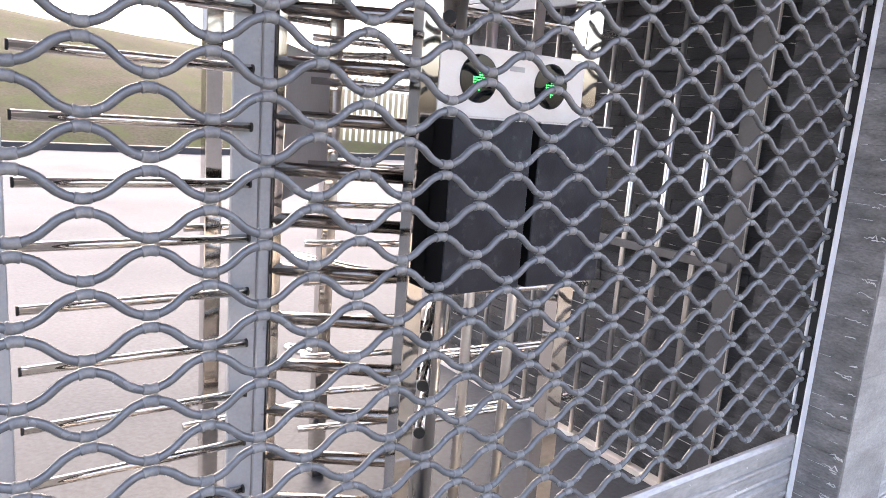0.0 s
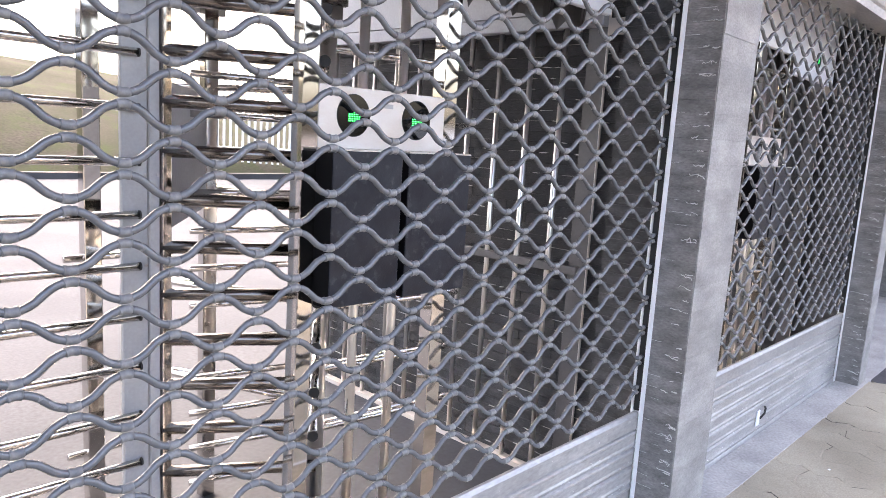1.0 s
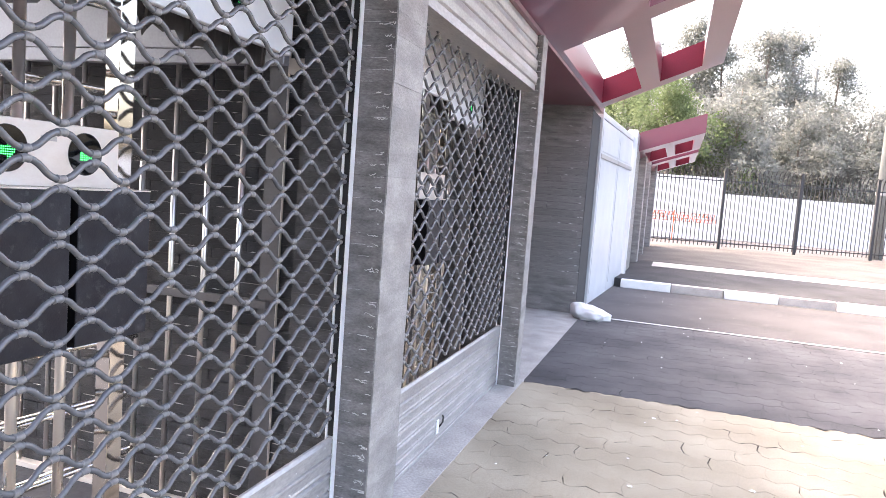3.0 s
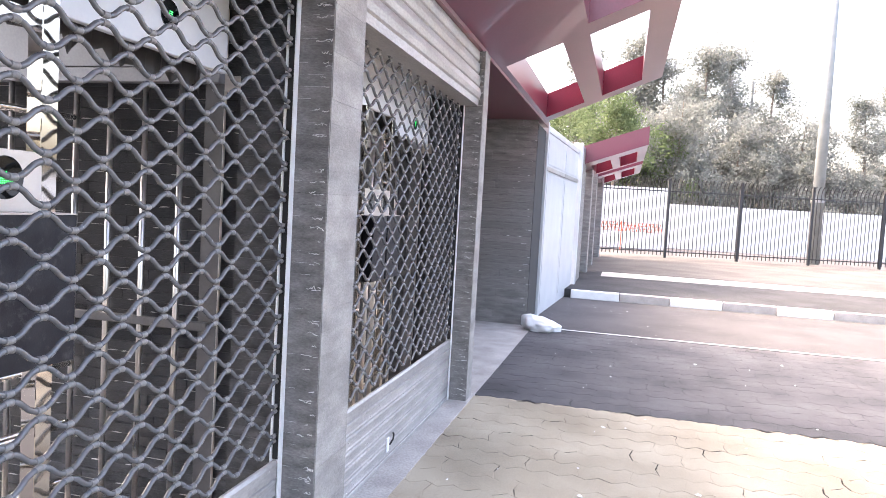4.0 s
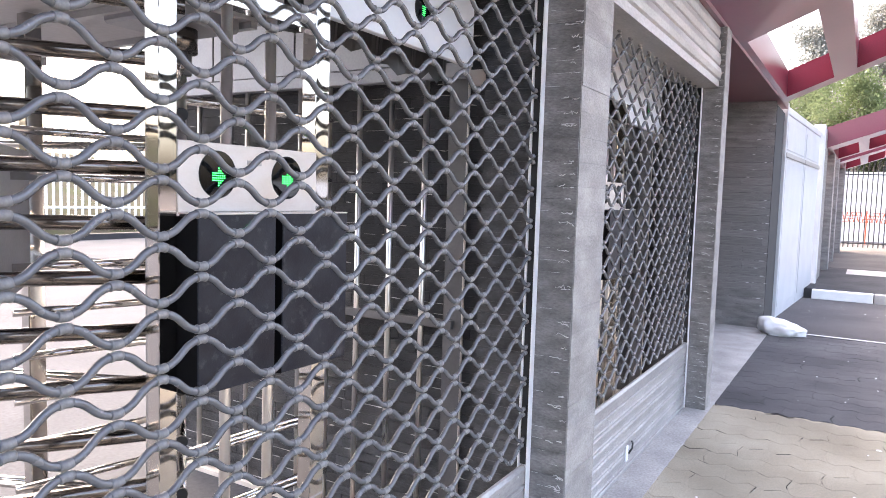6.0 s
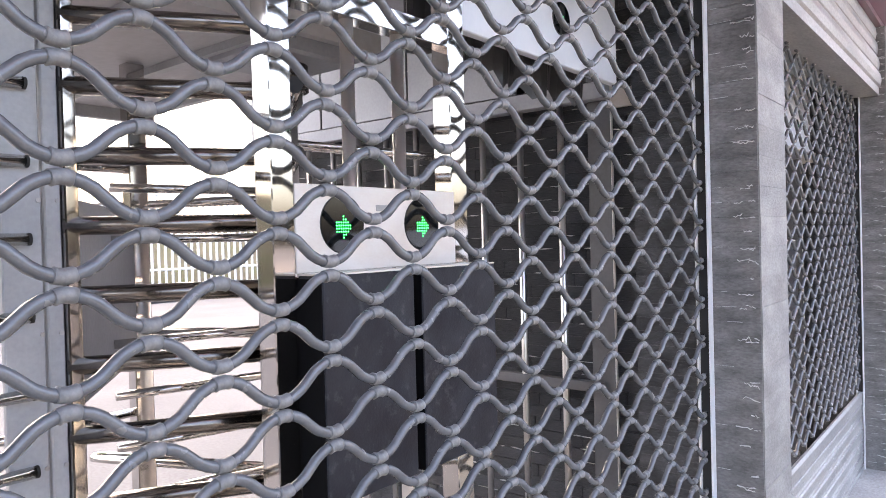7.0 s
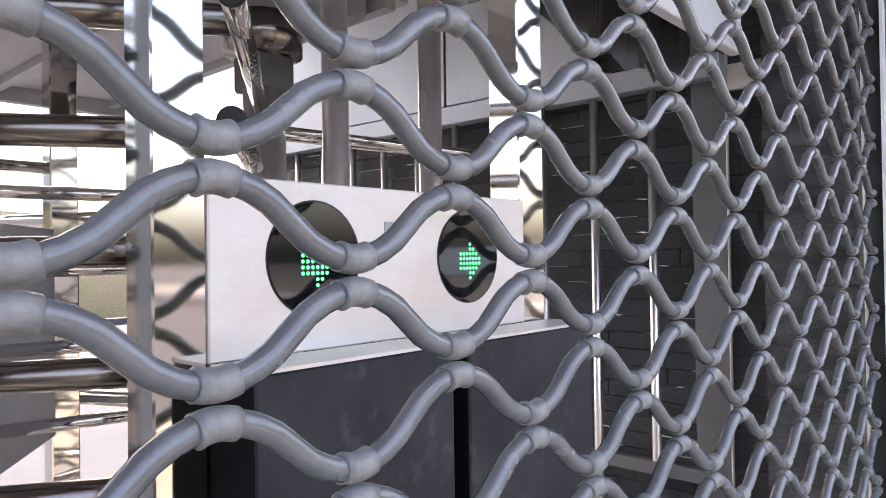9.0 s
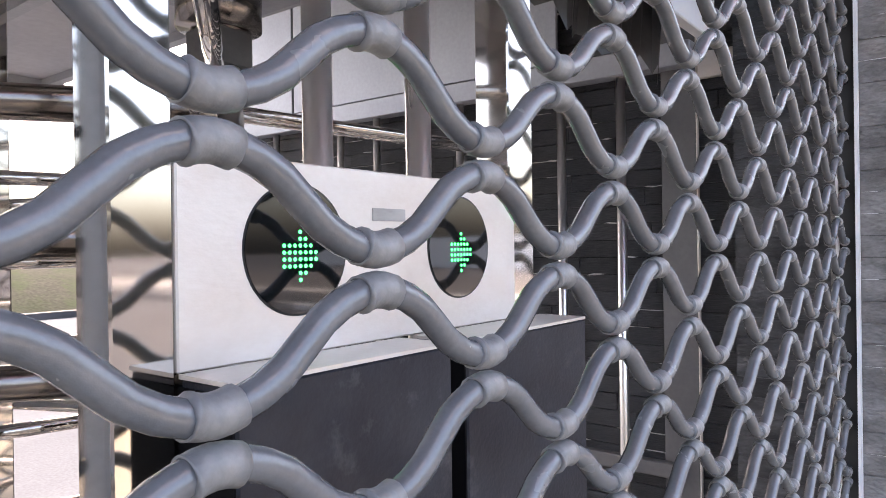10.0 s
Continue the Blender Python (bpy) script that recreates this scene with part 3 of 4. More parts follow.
part("top_rail", box(0.05, 4.12, -0.04, 0.04, 2.96, 3.06, 0.006), M_WHITEGATE, gate)
gate.matrix_basis = pose(8.5, -0.1, 0, 0, 0, -3.2)

for i, (x0, x1, yy) in enumerate(((13.2, 14.4, -0.42), (16.0, 16.6, -0.5), (19.0, 19.6, -0.5), (23.2, 24.0, -0.55))):
    tagged(finish(f"pillar_{i + 4}", box(x0, x1, yy, 2.0, 0, 3.2, 0.01), M_STONE_FAR), "dark slate pillar of the far facade", "pillar", kind="structure")
wall_end = tagged(finish("wall_end", box(12.9, 24.5, 0.4, 0.6, 0, 3.2), M_STONE_EDGE), "grey wall of the far facade", "wall", kind="structure")

def small_canopy(x0, x1):
    c = thing("canopy", (0, 0, 0), "small sloping burgundy canopy of the far facade", "canopy", "far canopies")
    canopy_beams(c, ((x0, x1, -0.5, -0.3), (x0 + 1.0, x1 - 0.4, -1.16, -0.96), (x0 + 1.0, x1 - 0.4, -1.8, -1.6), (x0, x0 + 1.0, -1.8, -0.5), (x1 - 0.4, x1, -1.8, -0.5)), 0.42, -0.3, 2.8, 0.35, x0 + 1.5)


small_canopy(13.8, 18.4)
small_canopy(19.6, 24.4)

# white bag lying at the foot of the end wall
bm = bmesh.new()
bmesh.ops.create_icosphere(bm, subdivisions=4, radius=1.0)
for v in bm.verts:
    n1 = noise.noise(v.co * 1.6 + Vector((3, 1, 2))) * 0.35 + noise.noise(v.co * 4) * 0.16 - 0.1 * abs(noise.noise(v.co * 7))
    v.co *= 1 + n1
    v.co = Vector((v.co.x * 0.2, v.co.y * 0.27, max(v.co.z, -0.35) * 0.2 * (1.15 - 0.85 * (1 - v.co.y) / 2 if v.co.z > 0 else 1)))
bag = tagged(finish("plastic_bag", bm, M_BAG, smooth=True), "crumpled white plastic bag on the plinth corner", "bag")
bag.location = (7.2, -0.36, 0.06)

# ---- perimeter fence ----
FENCE_A, FENCE_B = Vector((25.2, 0.3, 0.15)), Vector((30.6, -19.0, 0.15))
fence_dir = (FENCE_B - FENCE_A).normalized()
fence = thing("fence", FENCE_A, "tall black steel bar fence with outward-curved tips", "fence")
fence.rotation_euler = (0, 0, math.atan2(fence_dir.y, fence_dir.x))
bar = sweep([(0, 0, 0.1), (0, 0, 2.75), (0, -0.03, 2.9), (0, -0.12, 3.05), (0, -0.2, 3.1)], 0.018, 6, normal=Vector((1, 0, 0)))
bar_me = bpy.data.meshes.new("fence_bar")
bar.to_mesh(bar_me)
bar.free()
bar_me.materials.append(M_FENCE)
span = (FENCE_B - FENCE_A).length
for k in range(int(span / 0.155)):
    ob = new("fence_bar", bar_me)
    ob.parent, ob.location = fence, (k * 0.155, 0, 0)
for z in (0.22, 2.6):
    part("rail", box(0, span, -0.02, 0.02, z, z + 0.04), M_FENCE, fence)
for k in range(8):
    part("post", box(2.86 * k + 0.51, 2.86 * k + 0.61, -0.05, 0.05, 0, 3.1, 0.006), M_FENCE, fence)

# pale boundary wall, road and poles behind the fence
back_wall = tagged(finish("boundary_wall", box(0, 60, 0, 0.3, 0, 2.5), M_WHITEWALL), "bright white boundary wall behind the fence", "wall", kind="structure")
back_wall.matrix_basis = pose(36, 1, 0, 0, 0, -76)
back_wall2 = tagged(finish("boundary_wall", box(0, 6.0, 0, 0.3, 0, 3.2), M_WHITEWALL), "higher pale stretch of boundary wall", "wall", kind="structure")
back_wall2.matrix_basis = pose(33, 2.5, 0, 0, 0, -80)
far_road = tagged(finish("road_far", box(27.5, 37.0, -60, 6, -0.2, 0.12), M_ROAD), "bright sunlit road beyond the fence", "road", kind="structure")
net = thing("safety_net", (0, 0, 0), "orange plastic safety netting strung along the road", "netting")
bm = bmesh.new()
for k in range(4):
    rod((30.5, 0.5, 1.05 + k * 0.13), (31.2, -3.0, 1.0 + k * 0.13), 0.012, 5, bm)
for k in range(44):
    t, up = k / 43, k % 2
    a = Vector((30.5 + 0.7 * t, 0.5 - 3.5 * t, 1.04 - 0.04 * t + 0.4 * up))
    rod(a, a + Vector((0.016, -0.08, 0.4 - 0.8 * up)), 0.014, 4, bm)
for k in (0, 0.5):
    rod((30.5 + 0.7 * k, 0.5 - 3.5 * k, 0.1), (30.5 + 0.7 * k, 0.5 - 3.5 * k, 1.5), 0.025, 6, bm)
part("mesh", bm, M_ORANGE, net)
pole = thing("lamp_post", (29.5, -9.1, 0.1), "tall tapered pale grey lighting mast", "lamp post")
part("mast", rod((0, 0, 0), (0, 0, 16), 0.26, 14, r2=0.12), M_POLE, pole, smooth=True)
part("collar", rod((0, 0, 2.6), (0, 0, 2.75), 0.27, 14), M_GALV, pole)
pole2 = thing("lamp_post", (58, -10.5, 0), "slim grey street lamp among the trees", "lamp post")
part("mast", rod((0, 0, 0), (0, 0, 13), 0.12, 8), M_POLE, pole2)
part("arm", sweep([(0, 0, 12.9), (0, 0.6, 13.4), (0, 1.6, 13.5)], 0.05, 6, normal=Vector((1, 0, 0))), M_POLE, pole2)


# ---- trees ----
def tree_parts(seed, height, spread, leaf_mat, clumps, low):
    rnd = random.Random(seed)
    root = thing("tree", (0, 0, 0))
    bm = bmesh.new()
    lean = Vector((rnd.uniform(-0.06, 0.06), rnd.uniform(-0.06, 0.06), 1))
    spine = [tuple(lean * (height * t)) + (0.02 * height * (1 - 0.85 * t),) for t in [i / 8 for i in range(9)]]
    sweep(spine, 0.1, 7, bm, normal=Vector((1, 0, 0)))
    tips = []
    for k in range(26):
        t = rnd.uniform(low, 0.97)
        a = rnd.uniform(0, math.tau)
        reach = spread * (1.15 - t) * rnd.uniform(0.45, 1.1) + 0.4
        p0 = lean * (height * t)
        p1 = p0 + Vector((math.cos(a) * reach * 0.5, math.sin(a) * reach * 0.5, reach * 0.25))
        p2 = p0 + Vector((math.cos(a) * reach, math.sin(a) * reach, reach * rnd.uniform(0.3, 0.7)))
        r = 0.006 * height * (1.1 - t)
        sweep([(*p0, r), (*p1, r * 0.7), (*p2, r * 0.3)], r, 5, bm, normal=Vector((0.3, 0.2, 1)).normalized())
        tips += [p1, p2, (p1 + p2) / 2]
    part("trunk", bm, M_BARK, root, smooth=True)
    verts, faces = [], []
    for k in range(clumps):
        c = rnd.choice(tips) + Vector((rnd.gauss(0, 0.3), rnd.gauss(0, 0.3), rnd.gauss(0, 0.25)))
        size = rnd.uniform(0.35, 0.8)
        for _ in range(16):
            o = c + Vector((rnd.gauss(0, 1), rnd.gauss(0, 1), rnd.gauss(0, 0.75))) * size * 0.55
            u = Vector((rnd.gauss(0, 1), rnd.gauss(0, 1), rnd.gauss(0, 1))).normalized() * rnd.uniform(0.07, 0.15)
            w = u.cross(Vector((rnd.gauss(0, 1), rnd.gauss(0, 1), rnd.gauss(0, 1)))).normalized() * rnd.uniform(0.04, 0.08)
            n = len(verts)
            verts += [tuple(o - u), tuple(o + w), tuple(o + u), tuple(o - w)]
            faces.append((n, n + 1, n + 2, n + 3))
    me = bpy.data.meshes.new("crown")
    me.from_pydata(verts, [], faces)
    me.materials.append(leaf_mat)
    ob = new("crown", me)
    ob.parent = root
    return root


# tree_a, tree_b and tree_d carry the haze in their leaf colour
tree_a = tagged(tree_parts(1, 14.5, 3.3, M_LEAF, 520, 0.3), "tall airy tree behind the boundary wall, its green paled for haze", "tree", "trees behind the wall")
tree_b = tagged(tree_parts(2, 10, 4.4, M_LEAF, 560, 0.15), "broad tree behind the boundary wall, its green paled for haze", "tree", "trees behind the wall")
tree_c = tagged(tree_parts(3, 9, 4.6, M_LEAF2, 520, 0.12), "bushy fresh-green tree behind the boundary wall", "tree", "trees behind the wall")
tree_d = tagged(tree_parts(4, 7, 4.0, M_LEAF, 420, 0.1), "low scrubby tree behind the boundary wall, its green paled for haze", "tree", "trees behind the wall")
spots = [(tree_c, 44, -0.5, 1.0), (tree_c, 49, 3.2, 1.05), (tree_c, 47, -3.0, 0.85),
         (tree_a, 52, -6.2, 1.0), (tree_a, 55, -9.0, 1.04), (tree_a, 55, -4.2, 0.97), (tree_a, 57, -1.6, 1.1), (tree_a, 55, 3.4, 1.0), (tree_a, 58, -11.6, 0.95), (tree_a, 60, 0.5, 0.95), (tree_a, 52, -17.6, 0.74), (tree_a, 60, -21.5, 0.9), (tree_a, 68, -6, 1.0),
         (tree_b, 47, -4.4, 0.95), (tree_b, 50, -12.2, 0.92), (tree_b, 49, -8.4, 0.9), (tree_b, 54, -14.2, 0.8), (tree_b, 58, -25, 1.0), (tree_b, 63, -3.0, 1.0), (tree_b, 66, -11, 1.05), (tree_b, 72, -29, 1.0), (tree_b, 52, 0.8, 1.0), (tree_b, 62, -8, 0.95), (tree_b, 48, -1.4, 0.9),
         (tree_d, 46, -5.6, 0.8), (tree_d, 48, -10.4, 0.85), (tree_d, 50, -7.2, 0.8), (tree_d, 52, -14.5, 0.8), (tree_d, 56, -17.5, 0.8), (tree_d, 58, -21.5, 0.9), (tree_d, 60, -26, 0.9), (tree_d, 54, -12.4, 0.9), (tree_d, 47, -13.2, 0.7), (tree_d, 49, -16.4, 0.7), (tree_d, 50, -19.8, 0.75)]
used = set()
for i, (src, x, y, s) in enumerate(spots):
    m = pose(x, y, 0, 0, 0, 67 * i)
    if src.name in used:
        ob = copy_thing(src, m)
        ob.scale = (s, s, s)
    else:
        used.add(src.name)
        src.matrix_basis = m
        src.scale = (s, s, s)


# ---- turnstile passage behind a grille ----
LED = ["...#....", "...##...", "######..", "#######.", "#######.", "######..", "...##...", "...#...."]


def light_box(dx, led=None, state="two round green arrow displays"):
    t = thing("turnstile_light_box", (dx + 0.008, 0.008, 0), "brushed steel light box with " + state, "light box", "turnstile light boxes")
    part("case", box(-1.5345, -1.041, 0.238, 0.33, 1.592, 1.766, 0.0015), M_BRUSHED, t)
    part("name_plate", box(-1.315, -1.265, 0.2365, 0.238, 1.715, 1.728), M_GALV, t, "blank pale plate")
    for cx in (-1.4135, -1.166):
        d = part("display", rod((cx, 0.2365, 1.687), (cx, 0.239, 1.687), 0.0585, 48), M_DISC, t, "round black glass display")
        part("bezel", rod((cx, 0.2375, 1.687), (cx, 0.2385, 1.687), 0.0605, 48), M_RUBBER, t)
        me = None
        for r, line in enumerate(LED):
            for c, ch in enumerate(line):
                if ch != "#":
                    continue
                if me is None:
                    bm = rod((0, -0.0005, 0), (0, 0.0005, 0), 0.0019, 8)
                    me = bpy.data.meshes.new("led")
                    bm.to_mesh(me)
                    bm.free()
                    me.materials.append(led or M_LED)
                ob = new("led", me)
                ob.parent, ob.location = d, (cx + 0.0045 + (c - 3.5) * 0.0062, 0.2362, 1.681 + (3.5 - r) * 0.0062)
    return t


def reader(dx, x0, x1):
    t = thing("reader_housing", (dx + 0.008, 0.008, 0), "dusty black plastic ticket reader housing with a pale top", "reader", "ticket reader housings")
    part("body", box(x0, x1, 0.168, 0.238, 1.15, 1.588, 0.002), M_BLACKBOX, t)
    part("top_plate", box(x0 - 0.002, x1 + 0.001, 0.1685, 0.238, 1.5882, 1.5918), M_BRUSHED, t, "pale dusty top plate")
    # thin added plate that puts the side's shade into a black colour
    part("side_shade_plate", box(x0 - 0.0025, x0 - 0.0002, 0.17, 0.238, 1.15, 1.582), M_MATBLACK, t, "thin black plate added as the side's shade")
    part("back_box", box(x0 + 0.01, x1 - 0.01, 0.2385, 0.3, 1.18, 1.58), M_MATBLACK, t)
    return t


def passage_frame(dx):
    t = thing("turnstile_gateway", (dx + 0.008, 0.008, 0), "polished stainless steel turnstile frame of posts and rails", "turnstile", "turnstile gateways")
    part("post", box(-1.586, -1.535, 0.24, 0.292, 0, 2.3, 0.002), M_MIRROR, t)
    part("post", box(-1.04, -0.978, 0.246, 0.3, 0, 2.3, 0.002), M_MIRROR, t)
    part("header", box(-1.535, -1.04, 0.246, 0.29, 2.12, 2.17, 0.002), M_MIRROR, t)
    part("foot_rail", box(-1.535, -1.04, 0.25, 0.285, 0.05, 0.09, 0.002), M_MIRROR, t)
    for x in (-1.36, -1.203):
        part("upright", rod((x, 0.268, 0.09), (x, 0.268, 2.12), 0.015, 16), M_SATIN, t, smooth=True)
    return t


def side_comb(dx):
    t = thing("turnstile_side_comb", (dx, 0, 0), "side barrier of polished horizontal steel tubes on posts", "turnstile barrier", "turnstile side barriers")
    # panel post at the far end: grey sheet, dark seam, polished edge
    part("sheet_post", box(-1.875, -1.80, 0.70, 0.72, 0, 2.35, 0.003), M_FRAME, t, "grey painted sheet post")
    part("profile", box(-1.797, -1.765, 0.694, 0.75, 0, 2.35, 0.003), M_FRAME, t)
    part("edge_post", box(-1.763, -1.735, 0.68, 0.76, 0, 2.35, 0.003), M_MIRROR, t)
    for k in range(7):
        for xx in (-1.806, -1.772):
            part("rivet", rod((xx, 0.691 if xx > -1.8 else 0.697, 0.4 + 0.27 * k), (xx, 0.696 if xx > -1.8 else 0.701, 0.4 + 0.27 * k), 0.005, 8), M_GALV, t)
    for k in range(-9, 4):
        z = 1.698 + 0.145 * k
        # the tubes' dark reflections are put into their colour
        part("tube", rod((-1.36, 0.43, z), (-1.757, 0.70, z), 0.0195, 18), M_DARKREFLECT, t, smooth=True)
    for k in range(-9, 3):
        z = 1.53 + 0.142 * k
        part("tooth", rod((-1.06, 0.98, z), (-1.48, 1.08, z), 0.0125, 12), M_MIRROR, t, smooth=True)
    for k in range(-10, 3):
        z = 1.672 + 0.1535 * k
        tooth = part("tooth", rod((-1.83, 0.69, z), (-2.39, 0.69, z), 0.0125, 14), M_MIRROR, t, smooth=True)
        part("end_cap", rod((-2.392, 0.69, z), (-2.386, 0.69, z), 0.0127, 14), M_RUBBER, tooth)
        part("end_cap", rod((-1.826, 0.69, z), (-1.832, 0.69, z), 0.0127, 14), M_RUBBER, tooth)
    part("back_post", box(-2.47, -2.41, 0.62, 0.68, 0, 2.3, 0.003), M_FRAME, t)
    part("back_post", box(-1.755, -1.695, 1.34, 1.40, 0, 2.24, 0.003), M_MIRROR, t)
    part("back_post", box(-1.28, -1.22, 1.36, 1.41, 0, 2.24, 0.003), M_MIRROR, t)
    # oblique grey guide sheet
    d = Vector((0.455, 0.62, 0)).normalized()
    nrm = Vector((-d.y, d.x, 0)) * 0.004
    a, b = Vector((-1.74, 0.74, 0)), Vector((-1.27, 1.37, 0))
    q = [a + nrm, b + nrm, b - nrm, a - nrm]
    part("guide_sheet", prism([(v.x, v.y) for v in q], "z", 1.30, 1.76), M_PANEL, t, "grey painted guide sheet")
    for z in (0.35, 1.12, 1.9):
        part("back_rail", rod((-1.82, 1.37, z), (-1.25, 1.385, z), 0.014, 10), M_MIRROR, t, smooth=True)
    return t


def rotor(dx):
    cx, cy = -1.0, 0.94
    t = thing("turnstile_rotor", (dx + cx, cy, 0), "full-height turnstile rotor with polished steel arms", "turnstile rotor", "turnstile rotors")
    part("column", rod((0, 0, 0), (0, 0, 2.12), 0.045, 24), M_SATIN, t, smooth=True)
    part("collar", rod((0, 0, 2.12), (0, 0, 2.2), 0.082, 32), M_DARKREFLECT, t, smooth=True)
    part("neck", box(-0.047, 0.047, -0.047, 0.047, 2.04, 2.119, 0.006), M_DARKSTEEL, t, "dull dark steel neck")
    part("drive_box", box(-0.16, 0.16, -0.16, 0.16, 2.2, 2.5, 0.01), M_PANEL, t)
    wings = ((-126.4, 0.752, [0.70 + 0.142 * k for k in range(10)]), (113.6, 0.75, [0.52, 0.94, 1.37, 1.79]), (-6.4, 0.75, [0.4, 0.66, 0.92, 1.18, 1.44, 1.7, 1.96]))
    for a, reach, zs in wings:
        u = Vector((math.cos(radians(a)), math.sin(radians(a)), 0))
        s = Vector((-u.y, u.x, 0)) * 0.022
        for z in zs:
            zz = Vector((0, 0, z))
            if a < -120:
                arm = part("arm", rod(zz + u * 0.035, zz + u * reach, 0.0145, 14), M_MIRROR, t, smooth=True)
                part("end_cap", rod(zz + u * (reach - 0.004), zz + u * (reach + 0.006), 0.0168, 16), M_RUBBER, arm, "black end cap")
            else:
                loop = [zz + u * 0.03 + s, zz + u * (reach - 0.05) + s, zz + u * (reach - 0.012) + s * 0.75, zz + u * reach, zz + u * (reach - 0.012) - s * 0.75, zz + u * (reach - 0.05) - s, zz + u * 0.03 - s]
                part("arm", sweep([tuple(p) for p in loop], 0.0125, 10, normal=Vector((0, 0, 1))), M_MIRROR, t, smooth=True)
    return t


def bar_screen(dx):
    t = thing("bar_screen", (dx, 0, 0), "row of upright chrome bars before the dark slate wall", "bar screen", "bar screens")
    for k in range(11):
        y = 0.57 + 0.19 * k
        part("bar", rod((0.075, y, 0.03), (0.075, y, 2.17), 0.0135, 14), M_SATIN, t, smooth=True)
    part("rail", box(0.06, 0.09, 0.40, 2.55, 1.045, 1.085, 0.002), M_DARKSTEEL, t)
    part("top_beam", box(0.04, 0.1, 0.36, 2.55, 2.165, 2.23, 0.003), M_PANEL, t)
    part("foot", box(0.05, 0.1, 0.40, 2.55, 0, 0.03), M_BRUSHED, t)
    part("flat_post", box(0.086, 0.1, 0.362, 0.457, 0, 2.5, 0.002), M_DARKSTEEL, t, "flat dull grey sheet post")
    part("post_edge", box(0.084, 0.1, 0.357, 0.361, 0, 2.5, 0.001), M_BRUSHED, t, "bright folded edge")
    part("bracket", box(0.078, 0.1, 0.255, 0.353, 2.13, 2.2, 0.002), M_BRUSHED, t)
    return t


def lintel(dx):
    t = thing("lintel_sign", (dx, 0, 0), "white lintel board with a round green display", "sign")
    part("board", box(-1.0, -0.045, 0.27, 0.30, 2.185, 2.95, 0.003), M_BOARD, t)
    part("board", box(-1.6, -1.0, 0.27, 0.30, 2.30, 2.95, 0.003), M_BOARD, t)
    d = part("display", rod((-0.44, 0.266, 2.327), (-0.44, 0.271, 2.327), 0.052, 36), M_DISC, t, "round black glass display")
    bm = bmesh.new()
    for r in range(5):
        for c in range(3):
            rod((-0.44 + (c - 1) * 0.0075 + 0.004, 0.2655, 2.322 + (r - 2) * 0.0075), (-0.44 + (c - 1) * 0.0075 + 0.004, 0.2662, 2.322 + (r - 2) * 0.0075), 0.0022, 6, bm)
    part("led_block", bm, M_LED, d)
    # torn grey lining hanging behind the board
    rnd = random.Random(5)
    bm = bmesh.new()
    n = 26
    low = [bm.verts.new((-1.0 + 1.0 * i / n, 0.42 + 0.02 * math.sin(i), 2.14 + rnd.uniform(-0.035, 0.03))) for i in range(n + 1)]
    high = [bm.verts.new((-1.0 + 1.0 * i / n, 0.40, 2.55)) for i in range(n + 1)]
    for i in range(n):
        bm.faces.new((low[i], low[i + 1], high[i + 1], high[i]))
    r = bmesh.ops.solidify(bm, geom=bm.faces[:], thickness=0.004)
    part("torn_lining", bm, M_DARKSTEEL, t, "torn grey lining sheet")
    part("board_back", box(-1.0, 0.06, 0.30, 0.75, 2.56, 2.6), M_CEIL, t)
    return t


def over_panel(dx):
    t = thing("sheet_panel", (dx, 0, 0), "grey sheet-metal panelling above the bars", "panelling", "sheet panelling")
    for k in range(3):
        part("sheet", box(0.05, 0.062, 0.76 + k * 0.6, 1.35 + k * 0.6, 2.235, 2.98, 0.002), M_PANEL, t)
    return t


for make in (passage_frame, side_comb, rotor, bar_screen, lintel, over_panel):
    first = make(0)
    loc = first.location.copy()
    copy_thing(first, pose(loc.x + BAY, loc.y, loc.z))
light_box(0)
light_box(BAY, M_LED_OFF, "two round unlit displays")
for x0, x1 in ((-1.532, -1.277), (-1.25, -0.978)):
    r = reader(0, x0, x1)
    copy_thing(r, pose(BAY + 0.008, 0.008, 0))

# ---- yard, bank and railing seen behind the turnstiles ----
bm = bmesh.new()
N = 40
grid = []
rnd = random.Random(11)
for i in range(N + 1):
    row = []
    for j in range(15):
        x, t = -40 + 80 * i / N, j / 14
        y = 19 + 22 * t
        z = -0.1 + 5.2 * (t ** 0.75) + 0.35 * noise.noise(Vector((x * 0.2, y * 0.2, 0))) * min(1, t * 3) - (0.08 * max(0, x) if x > 0 else 0) * t
        row.append(bm.verts.new((x, y, z)))
    grid.append(row)
for i in range(N):
    for j in range(14):
        bm.faces.new((grid[i][j], grid[i + 1][j], grid[i + 1][j + 1], grid[i][j + 1]))
bank = tagged(finish("earth_bank", bm, M_EARTH, smooth=True), "dry earth bank with patchy grass behind the yard", "ground", kind="structure")
bank_kerb = tagged(finish("bank_kerb", box(-40, 30, 18.6, 19.0, -0.2, 0.16), M_ASPHALT), "dark kerb at the foot of the bank", "kerb", kind="structure")

railing = thing("railing", (0, 0, 0), "white picket railing along the top of the bank", "railing")
rail_me = bpy.data.meshes.new("picket")
bm = box(-0.035, 0.035, -0.02, 0.02, 0, 3.3)
bm.to_mesh(rail_me)
bm.free()
rail_me.materials.append(M_KERB_W)
for k in range(72):
    x = 8.6 + k * 0.22
    ob = new("picket", rail_me)
    ob.parent, ob.location = railing, (x, 20.4 - 0.022 * k, 0.35)
for z in (0.9, 2.2, 3.3):
    part("rail", rod((8.5, 20.44, z), (24.4, 18.86, z), 0.04, 6), M_KERB_W, railing)
shed = thing("site_building", (-12, 42, 4.6), "low white building on top of the bank", "building")
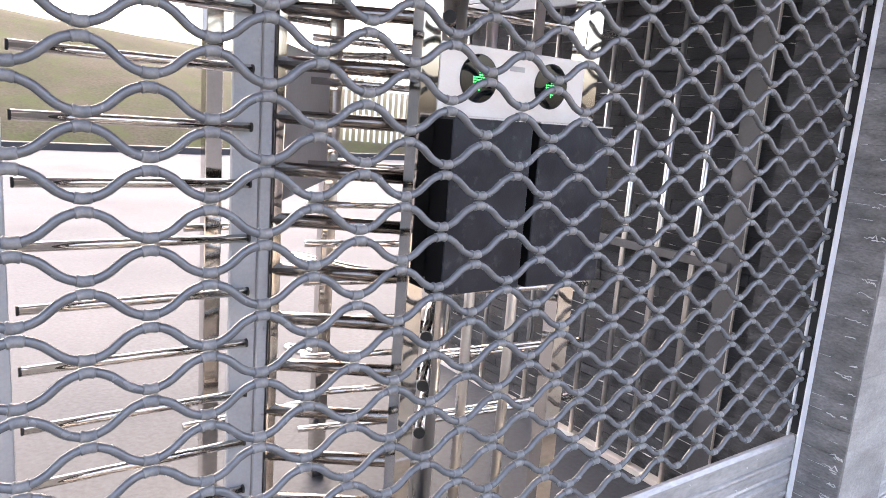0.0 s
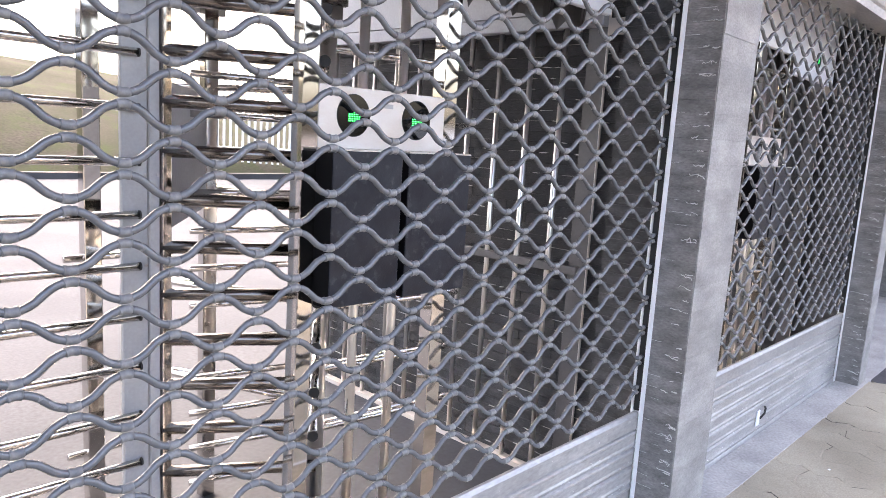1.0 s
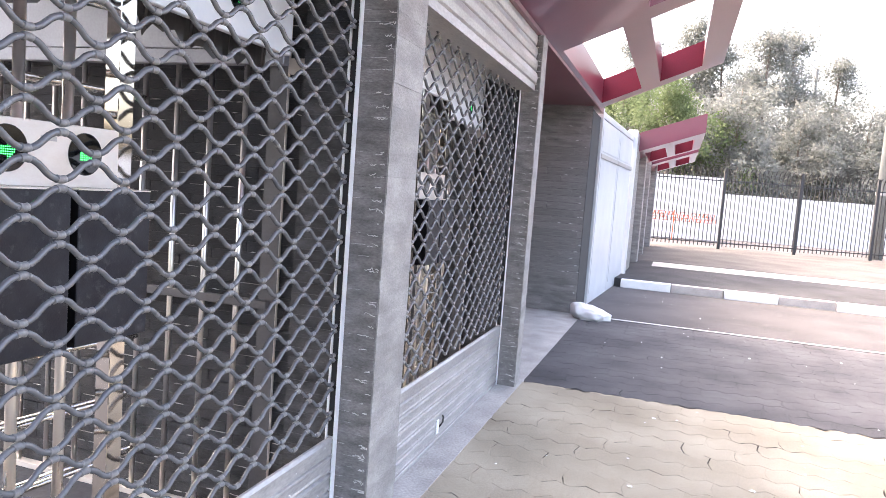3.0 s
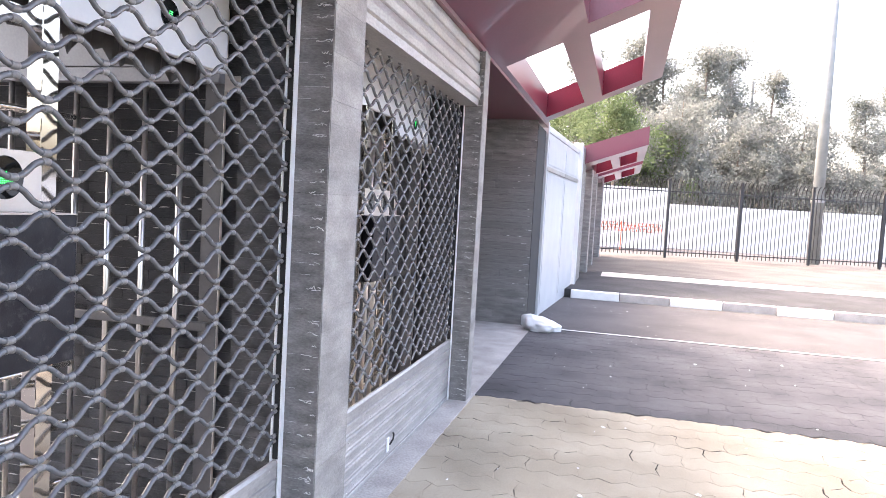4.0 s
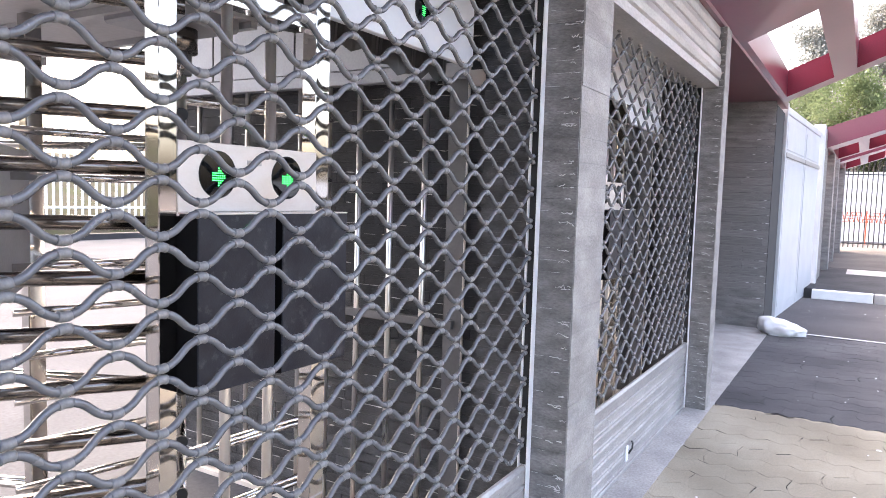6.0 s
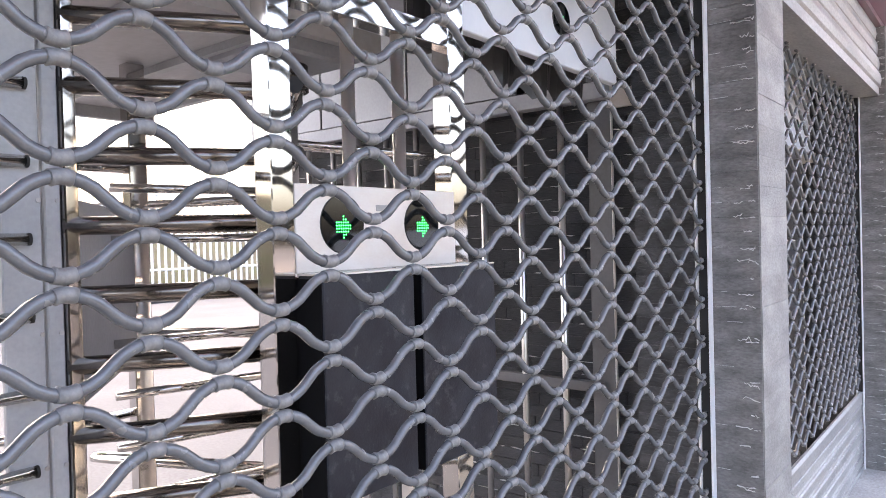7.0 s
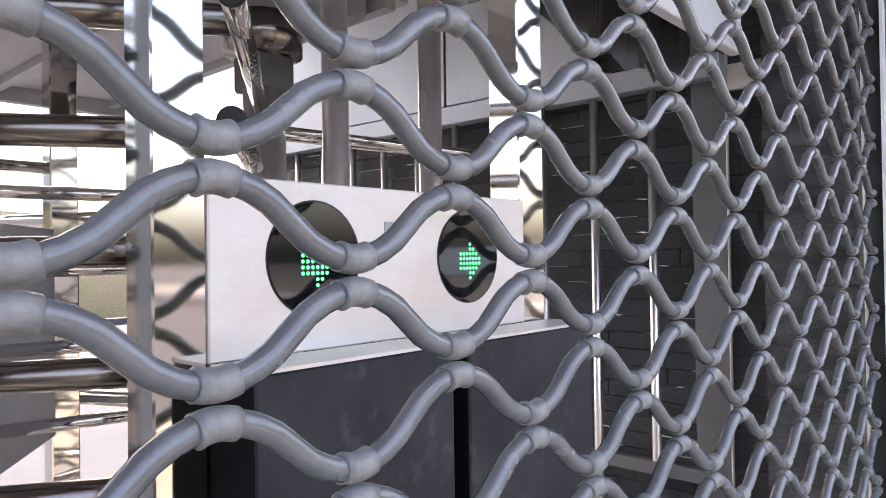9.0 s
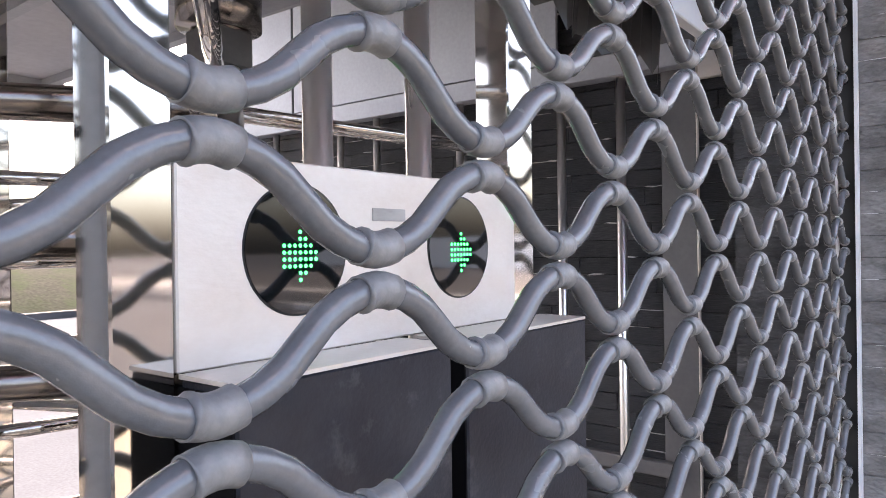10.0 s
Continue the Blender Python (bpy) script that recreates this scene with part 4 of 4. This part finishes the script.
part("wall", box(-5, 5, -2, 2, 0, 2.6), M_WHITEWALL, shed)
part("roof", box(-5.3, 5.3, -2.3, 2.3, 2.6, 2.8), M_PANEL, shed)
for k in range(3):
    part("window", box(-3.6 + 2.8 * k, -2.4 + 2.8 * k, -2.03, -2.0, 0.9, 1.9), M_DISC, shed)

# litter: scraps of paper and grit strewn on the pavers
bm = bmesh.new()
rnd = random.Random(21)
for k in range(60):
    x, y, r = rnd.uniform(1.2, 10.5), -0.35 - abs(rnd.gauss(0, 1.8)), rnd.uniform(0.004, 0.012) * rnd.choice((1, 1, 1, 2))
    c = [bm.verts.new((x + r * rnd.uniform(0.5, 1.2) * math.cos(a), y + r * rnd.uniform(0.5, 1.2) * math.sin(a), 0.003 + 0.3 * r * rnd.random())) for a in (0, 1.3, 2.5, 3.9, 5.1)]
    top = bm.verts.new((x, y, 0.004 + r * rnd.uniform(0.2, 0.6)))
    for i in range(5):
        bm.faces.new((c[i], c[(i + 1) % 5], top))
litter = tagged(finish("litter", bm, M_BAG), "scraps of pale paper and grit on the pavers", "litter", kind="stuff")

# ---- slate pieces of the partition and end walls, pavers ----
# partition slates in the colour darkened for shade
slates(wall_1, 0.12, 0.25, 2.6, 0.0, 3.0, 0.05, 0.3, M_STONE_SHADED, 300)
# pale flakes where the partition's slate has broken along its joints
bm = bmesh.new()
rnd = random.Random(31)
for k in range(230):
    y, z, s, a = rnd.uniform(0.3, 2.5), 0.05 * rnd.randrange(1, 58), rnd.uniform(0.008, 0.03), rnd.uniform(-0.3, 0.3)
    outline = [(y - s, z + rnd.uniform(-0.001, 0.002)), (y - s * 0.2, z - 0.0015 + a * 0.004), (y + s, z + a * 0.012), (y + s * 0.4, z + 0.003 + a * 0.006), (y - s * 0.4, z + 0.0025)]
    prism(outline, "x", 0.1045, 0.115, bm)
for k in range(140):
    y, z, s = rnd.uniform(0.3, 2.4), 0.05 * rnd.randrange(1, 58), rnd.uniform(0.02, 0.09)
    prism([(y - s, z - 0.0005), (y + s, z - 0.0004), (y + s, z + 0.0004), (y - s, z + 0.0006)], "x", 0.1045, 0.112, bm)
part("broken_edge", bm, M_CHIP, wall_1)
bm = bmesh.new()
for k in range(34):
    y, z, s, a = -0.09 + abs(rnd.gauss(0, 0.12)), 0.1 * rnd.randrange(1, 29), rnd.uniform(0.01, 0.03), rnd.uniform(-0.3, 0.3)
    prism([(y - s, z), (y - s * 0.2, z - 0.003 + a * 0.01), (y + s, z + a * 0.03), (y + s * 0.3, z + 0.006 + a * 0.01)], "x", 7.468, 7.48, bm)
part("broken_edge", bm, M_CHIP, wall_far)
slates(wall_far, 7.485, -0.1, 2.0, 0.0, 2.95, 0.1, 0.6, M_STONE_FAR, 300)
paving("pavement_sand", -4.0, 3.4, -6.5, -0.215, M_PAVER, "sandy wavy interlocking pavers", (0.4, 3.4, -4.2))
paving("pavement_dark", 3.4, 7.42, -8.0, -0.215, M_PAVER_DARK, "dark grey wavy interlocking pavers", (3.4, 7.42, -4.6))
